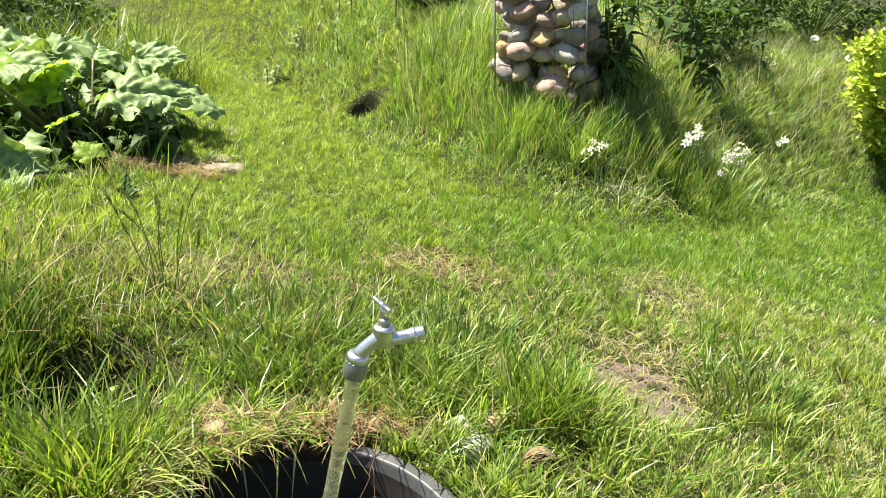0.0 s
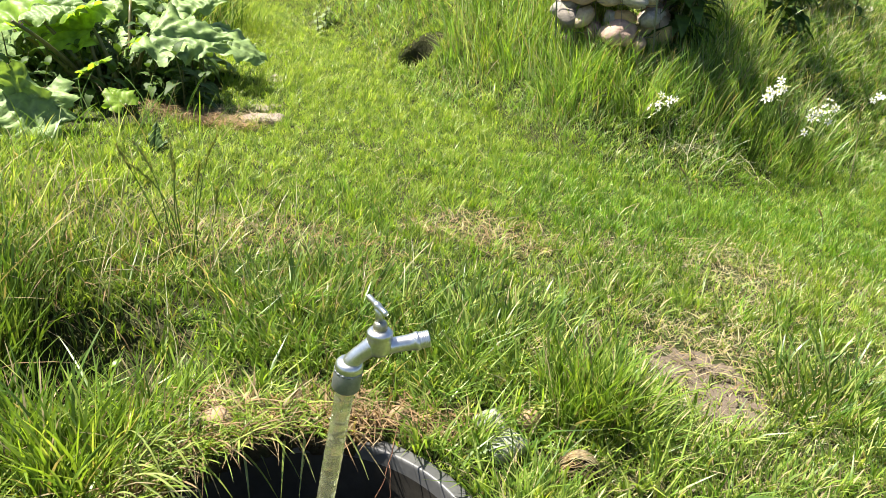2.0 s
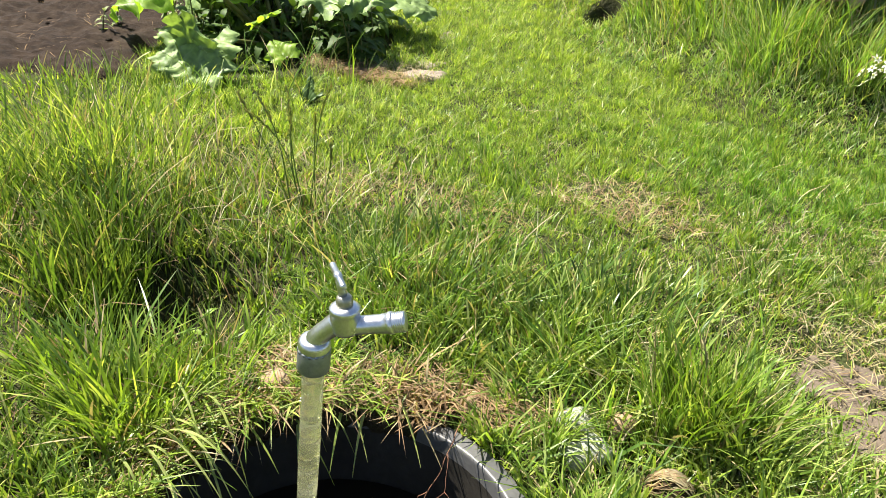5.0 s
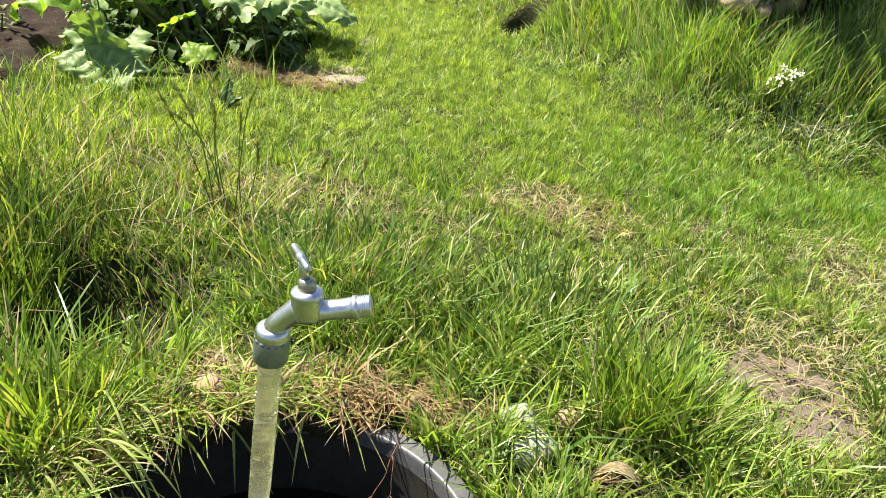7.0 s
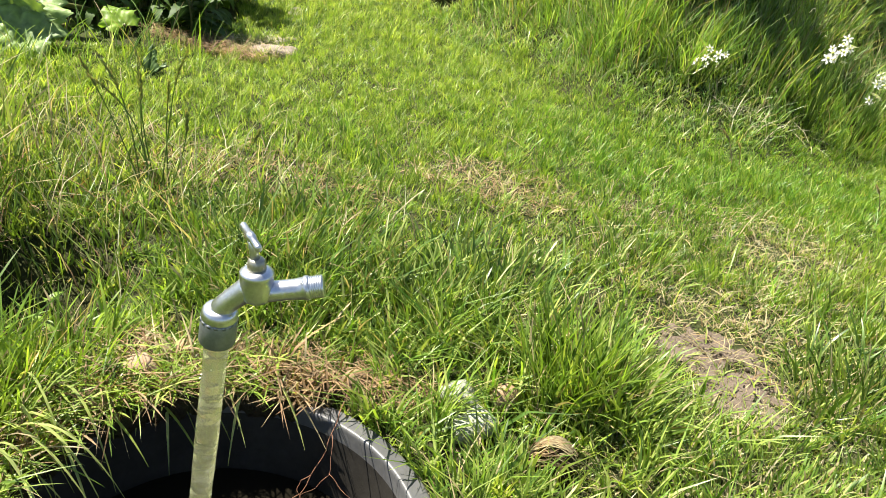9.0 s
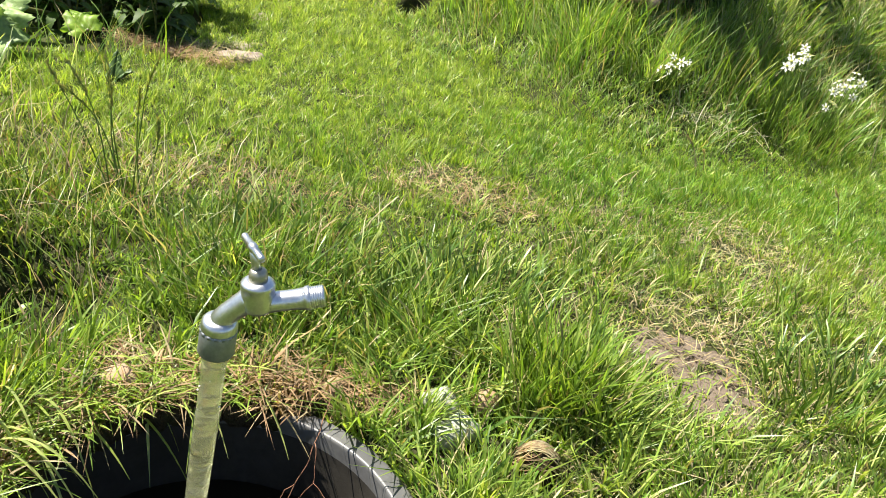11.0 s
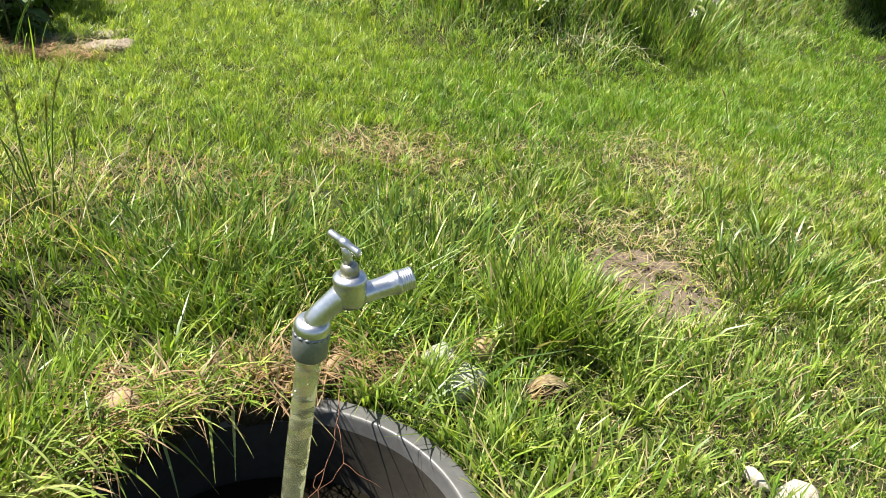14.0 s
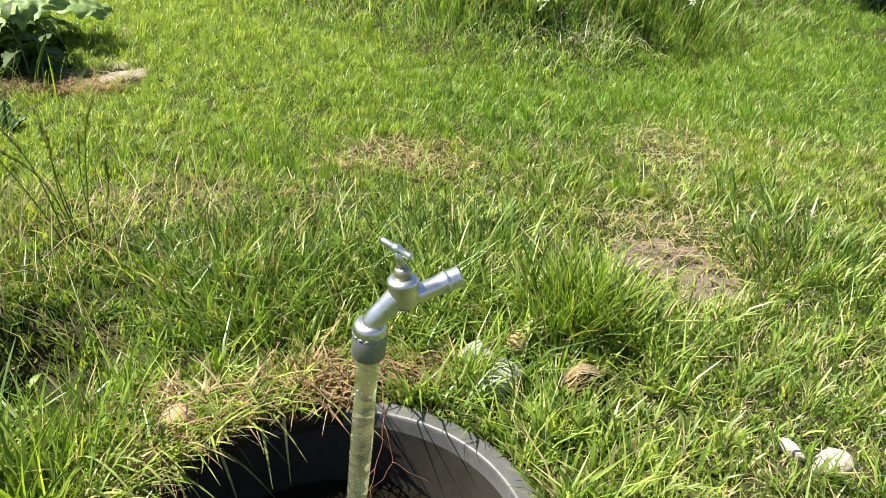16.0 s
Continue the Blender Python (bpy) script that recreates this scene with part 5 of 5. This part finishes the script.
litter("dead_grass", -0.98, 2.94, 0.22, 0.07, 900, 0.07, M_RUST, "brown dead grass over the edging slabs", 821)
litter("dead_grass", -0.45, 2.05, 0.4, 0.16, 500, 0.06, M_RUST, "faded brownish grass at the edge of the tall grass", 824)


def rim_grass():
    """Short blades and dead stems that grow over the far edge of the tub and hide it."""
    rnd = np.random.RandomState(61)
    for name, n, material, label, lo, hi in (("rim_grass", 420, M_LAWN, "green grass hanging over the tub's edge", 92, 200), ("rim_straw", 620, M_RUST, "brown dead grass hanging over the tub's edge", 78, 175), ("rim_grass", 380, M_BRIGHT, "pale young grass hanging over the tub's edge", 110, 196), ("rim_straw", 150, M_STRAW, "bleached dead grass matted over the tub's edge", 80, 185)):
        knots = np.radians(rnd.uniform(lo, hi, 26))
        a = np.where(rnd.uniform(0, 1, n) < 0.65, knots[rnd.randint(0, 26, n)] + rnd.normal(0, 0.05, n), np.radians(rnd.uniform(lo, hi, n)))
        a = np.clip(a, np.radians(lo), np.radians(hi))
        r = TUB_R + rnd.uniform(-0.036, 0.07, n)
        x, y = TUB.x + r * np.cos(a), TUB.y + r * np.sin(a)
        field(name, x, y, 0.025 + 0.075 * rnd.uniform(0, 1, n) ** 2.5, rnd.uniform(0.002, 0.0050, n), rnd.uniform(0.3, 1.7, n), material, label, (0.0, 0.3, 0.6, 0.85), turn=a + np.pi + rnd.normal(0, 1.3, n), droop=0.5, seed=62, base=0.018 + rnd.uniform(0, 0.012, n), sink=0.0, hang=True)


rim_grass()


def rim_turf():
    """Low turf that has crept over the far part of the rim."""
    rnd = np.random.RandomState(66)
    for n, material, label, lo, hi in ((1100, M_LAWN, "low green turf crept over the tub's rim", 98, 225), (800, M_RUST, "brown thatch crept over the tub's rim", 80, 205), (700, M_BRIGHT, "fresh turf crept over the tub's rim", 105, 225)):
        a = np.radians(rnd.uniform(lo, hi, n))
        r = TUB_R + rnd.uniform(-0.038, 0.05, n)
        x, y = TUB.x + r * np.cos(a), TUB.y + r * np.sin(a)
        field("rim_turf", x, y, rnd.uniform(0.015, 0.055, n), rnd.uniform(0.0025, 0.005, n), rnd.uniform(0.2, 1.5, n), material, label, (0.0, 0.5, 0.8), seed=67, base=0.016 + rnd.uniform(0, 0.006, n), sink=0.0)


rim_turf()


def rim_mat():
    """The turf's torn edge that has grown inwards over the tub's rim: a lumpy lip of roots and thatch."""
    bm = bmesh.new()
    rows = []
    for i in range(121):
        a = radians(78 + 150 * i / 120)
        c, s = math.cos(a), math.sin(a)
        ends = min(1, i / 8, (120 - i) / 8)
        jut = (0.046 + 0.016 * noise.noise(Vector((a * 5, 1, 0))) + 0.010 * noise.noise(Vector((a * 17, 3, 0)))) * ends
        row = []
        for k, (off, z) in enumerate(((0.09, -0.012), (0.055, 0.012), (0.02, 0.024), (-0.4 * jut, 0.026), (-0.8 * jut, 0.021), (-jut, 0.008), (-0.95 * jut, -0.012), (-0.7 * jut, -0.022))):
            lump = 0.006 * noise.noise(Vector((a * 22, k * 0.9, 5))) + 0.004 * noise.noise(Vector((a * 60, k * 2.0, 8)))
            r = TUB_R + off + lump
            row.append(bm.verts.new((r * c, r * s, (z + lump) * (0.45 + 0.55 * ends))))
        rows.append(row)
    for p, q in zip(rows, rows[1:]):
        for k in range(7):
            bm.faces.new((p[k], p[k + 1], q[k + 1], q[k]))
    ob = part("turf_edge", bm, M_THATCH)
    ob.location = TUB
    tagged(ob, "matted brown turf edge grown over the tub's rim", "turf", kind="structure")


rim_mat()
OVERHANG = thing("overhanging_grass", TUB, "long green grass blades arching over the tub's rim", "grass")


def hanging_blade(root, tip, sag, wide, material):
    """One long blade that arches from the edge into the tub."""
    a, b = Vector(root) - TUB, Vector(tip) - TUB
    bm = bmesh.new()
    flat = (b - a).cross(Vector((0, 0, 1))).normalized()
    rows = []
    for s in range(11):
        u = s / 10
        p = a.lerp(b, u) + Vector((0, 0, sag * 4 * u * (1 - u)))
        w = wide * 0.5 * (1 - u ** 2.5) + 0.0003
        rows.append([bm.verts.new(p - flat * w), bm.verts.new(p + flat * w + Vector((0, 0, w * 0.6)))])
    for p, q in zip(rows, rows[1:]):
        bm.faces.new((p[0], p[1], q[1], q[0]))
    return part("grass_blade", bm, material, OVERHANG)


rnd = random.Random(9)
for k in range(20):
    a = radians(rnd.uniform(92, 190))
    r = TUB_R + rnd.uniform(0.005, 0.05)
    root = TUB + Vector((r * math.cos(a), r * math.sin(a), 0.01))
    a2, r2 = a + rnd.uniform(-0.5, 0.5), TUB_R - rnd.uniform(0.04, 0.12)
    tip = TUB + Vector((r2 * math.cos(a2), r2 * math.sin(a2), rnd.uniform(-0.09, 0.02)))
    hanging_blade(root, tip, rnd.uniform(0.03, 0.06), rnd.uniform(0.004, 0.007), M_BRIGHT if k % 3 else M_LAWN)
weed((-0.62, 1.42), 0.12, 0.06, 3, "small pale green weed in the hollow of the tall grass", 470, M_BRIGHT)
for k in range(13):
    root = (-0.385 + rnd.uniform(-0.05, 0.02), 1.02 + rnd.uniform(-0.12, 0.09), 0.05)
    tip = (root[0] + rnd.uniform(0.10, 0.20), root[1] - rnd.uniform(-0.04, 0.12), rnd.uniform(-0.10, 0.0))
    hanging_blade(root, tip, rnd.uniform(0.05, 0.09), rnd.uniform(0.004, 0.007), M_BRIGHT)
hanging_blade((-0.10, 1.30, 0.03), (0.05, 1.18, -0.01), 0.02, 0.005, M_STRAW)
hanging_blade((-0.20, 1.28, 0.03), (-0.08, 1.16, -0.03), 0.03, 0.005, M_BRIGHT)


def root_twig(points, thick, label):
    pts = [Vector(p) for p in points]
    fine = []
    for n in range(len(pts) - 1):
        for s in range(4):
            fine.append(pts[n].lerp(pts[n + 1], s / 4) + Vector((0.0012 * math.sin(1.1 * (n * 4 + s)), 0.001 * math.cos(0.9 * (n * 4 + s)), 0.0008 * math.sin(1.3 * (n * 4 + s)))))
    fine.append(pts[-1])
    ob = part("root_twig", sweep(fine, [0.7 * thick * (1 - 0.6 * n / len(fine)) for n in range(len(fine))], 6), M_TWIG)
    tagged(ob, label, "twig", "roots over the rim")


root_twig([(0.050, 1.285, 0.034), (0.052, 1.245, 0.026), (0.050, 1.215, 0.010), (0.046, 1.19, -0.02), (0.034, 1.165, -0.055), (0.022, 1.145, -0.085), (-0.03, 1.10, -0.115)], 0.0017, "red-brown dry stem hanging over the tub's rim")
root_twig([(0.022, 1.145, -0.085), (0.024, 1.135, -0.11), (0.032, 1.125, -0.13)], 0.0014, "dry brown shoot hanging inside the tub")
root_twig([(0.050, 1.205, 0.002), (0.060, 1.18, -0.022), (0.062, 1.165, -0.045), (0.046, 1.150, -0.066), (0.022, 1.142, -0.085)], 0.0010, "thin red-brown stem looping inside the tub")
root_twig([(0.062, 1.165, -0.045), (0.09, 1.15, -0.055), (0.125, 1.13, -0.066)], 0.0007, "fine dry rootlet inside the tub")
root_twig([(0.034, 1.165, -0.055), (0.020, 1.160, -0.066), (0.014, 1.152, -0.078), (0.020, 1.146, -0.086)], 0.0012, "curled dry leaf stem inside the tub")


def build_mound():
    """A domed mound of coiled dead grass, half hidden in a tuft."""
    x, y = 0.418, 1.268
    mound = thing("grass_mound", (x, y, height(x, y) - 0.012), "domed mound of matted tan dead grass", "dead grass")
    bm = bmesh.new()
    bmesh.ops.create_icosphere(bm, subdivisions=3, radius=1.0)
    for v in bm.verts:
        k = 1 + 0.10 * noise.noise(v.co * 2.5)
        v.co = Vector((0.043 * v.co.x * k, 0.036 * v.co.y * k, 0.068 * max(v.co.z, -0.1) * k))
    part("core", bm, M_THATCH, mound)
    rnd = random.Random(47)
    for name, material, count in (("straw", M_STRAW, 46), ("straw", M_RUST, 60)):
        bm = bmesh.new()
        for k in range(count):
            tilt, spin, reach = rnd.uniform(-0.9, 0.9), rnd.gauss(0, 0.35), rnd.uniform(0.5, 1.0)
            start = rnd.uniform(-1.5, -0.3)
            rows = []
            for q in range(9):
                a = start + 1.9 * reach * q / 8
                p = Vector((0.045 * math.sin(a), 0.038 * math.sin(tilt) + 0.004 * math.sin(q), 0.071 * math.cos(a) * math.cos(tilt)))
                p = Matrix.Rotation(spin, 3, "Z") @ p
                w = 0.0013 * (1 - abs(q / 4 - 1) ** 3) + 0.0002
                side = Vector((0.15, 1, 0.4 * math.sin(tilt))).normalized() * w
                lift = p.normalized() * rnd.uniform(0.0, 0.0012)
                rows.append((bm.verts.new(p + side + lift), bm.verts.new(p - side + lift)))
            for p, q in zip(rows, rows[1:]):
                bm.faces.new((p[0], p[1], q[1], q[0]))
        part(name, bm, material, mound)


build_mound()


def build_burrow():
    """A small dug hole in the turf with a collar of soil and grass round it."""
    rise = (float(land(HOLE[0], HOLE[1] + 0.1, False)) - float(land(HOLE[0], HOLE[1] - 0.1, False))) / 0.2
    across = (float(land(HOLE[0] + 0.1, HOLE[1], False)) - float(land(HOLE[0] - 0.1, HOLE[1], False))) / 0.2
    bm = turned([(0.19, -0.05), (0.165, -0.022), (0.14, -0.008), (0.112, -0.002), (0.094, -0.008), (0.088, -0.05), (0.082, -0.12), (0.06, -0.19), (0.002, -0.20)], 48)
    for v in bm.verts:
        k = 1 + 0.16 * noise.noise(v.co * 16) + 0.06 * noise.noise(v.co * 60)
        v.co = Vector((v.co.x * k * 0.9, v.co.y * k * 0.7, v.co.z + rise * v.co.y + across * v.co.x + 0.008 * noise.noise(v.co * 34)))
    ob = part("burrow", bm, M_SOIL)
    ob.location = (HOLE[0], HOLE[1], float(land(HOLE[0], HOLE[1], False)) + 0.004)
    tagged(ob, "dark earthy hole dug in the lawn", "hole", kind="structure")
    rnd = np.random.RandomState(71)
    for n, material, label in ((700, M_BRIGHT, "short fresh grass round the dug hole"), (500, M_LAWN, "green grass round the dug hole"), (90, M_RUST, "dead grass round the dug hole")):
        a, r = rnd.uniform(0, 2 * np.pi, n), 0.098 + 0.09 * np.sqrt(rnd.uniform(0, 1, n))
        x, y = HOLE[0] + 0.9 * r * np.cos(a), HOLE[1] + 0.72 * r * np.sin(a)
        field("burrow_grass", x, y, rnd.uniform(0.02, 0.06, n), rnd.uniform(0.003, 0.005, n), rnd.uniform(0.2, 1.3, n), material, label, (0.0, 0.5), seed=72, base=land(x, y, False) - 0.004)


build_burrow()

litter("loose_straw", 0.95, 1.75, 0.65, 0.75, 110, 0.14, M_STRAW, "single dry straws scattered over the lawn", 840)
litter("dead_grass", -0.06, 4.03, 0.09, 0.07, 160, 0.12, M_STRAW, "tuft of bleached dead grass at the foot of the bank", 870, 0.02)
litter("dead_grass", -0.285, 1.235, 0.06, 0.04, 45, 0.10, M_STRAW, "bleached hay lying over the tan stone", 873, 0.01)
litter("loose_straw", -0.1, 2.4, 1.0, 0.6, 80, 0.12, M_STRAW, "single dry straws lying on the grass", 843)
for k, (root, tip) in enumerate((((0.90, 2.85), (0.84, 2.86, 0.13)), ((0.93, 2.88), (0.89, 2.82, 0.11)), ((1.35, 2.75), (1.30, 2.72, 0.10)), ((1.62, 3.3), (1.54, 3.32, 0.36)))):
    seed_stalk(root, tip, "bleached grass stalk with a pale feathery seed head", 540 + k, "bleached grass stalks", M_STRAW)

litter("bed_litter", -2.1, 3.0, 0.5, 0.55, 260, 0.09, M_RUST, "dry stems and roots scattered on the dug bed", 850)
litter("dead_grass", 0.17, 2.30, 0.24, 0.14, 260, 0.06, M_RUST, "brown matted dead grass on the trodden lawn", 853)
litter("dead_grass", 0.78, 1.80, 0.18, 0.06, 50, 0.07, M_STRAW, "loose straws on bare earth", 856)
for k in range(14):
    rx, ry = 0.66 + 0.021 * k, 1.58 + 0.19 * ((k * 0.618) % 1)
    field("bare_sprout", rx + 0.008 * np.random.RandomState(k).normal(0, 1, 7), ry + 0.008 * np.random.RandomState(k + 50).normal(0, 1, 7), np.full(7, 0.035), np.full(7, 0.004), np.full(7, 1.2), M_BRIGHT, "small green grass sprouts on bare earth", (0.0, 0.5), seed=900 + k)
tuft("grass_tuft", 0.43, 1.46, 0.095, 800, 0.19, 0.0044, M_LAWN, "upright tuft of broad green blades beside the pale stones", 960, lean=(0.05, 0.45))
tuft("grass_tuft", 0.50, 1.44, 0.07, 360, 0.16, 0.0044, M_BRIGHT, "upright tuft of green blades beside the domed stone", 966, lean=(0.05, 0.5))
litter("dead_grass", -0.86, 3.05, 0.16, 0.07, 300, 0.06, M_STRAW, "bleached dead grass over the edging slabs", 860)
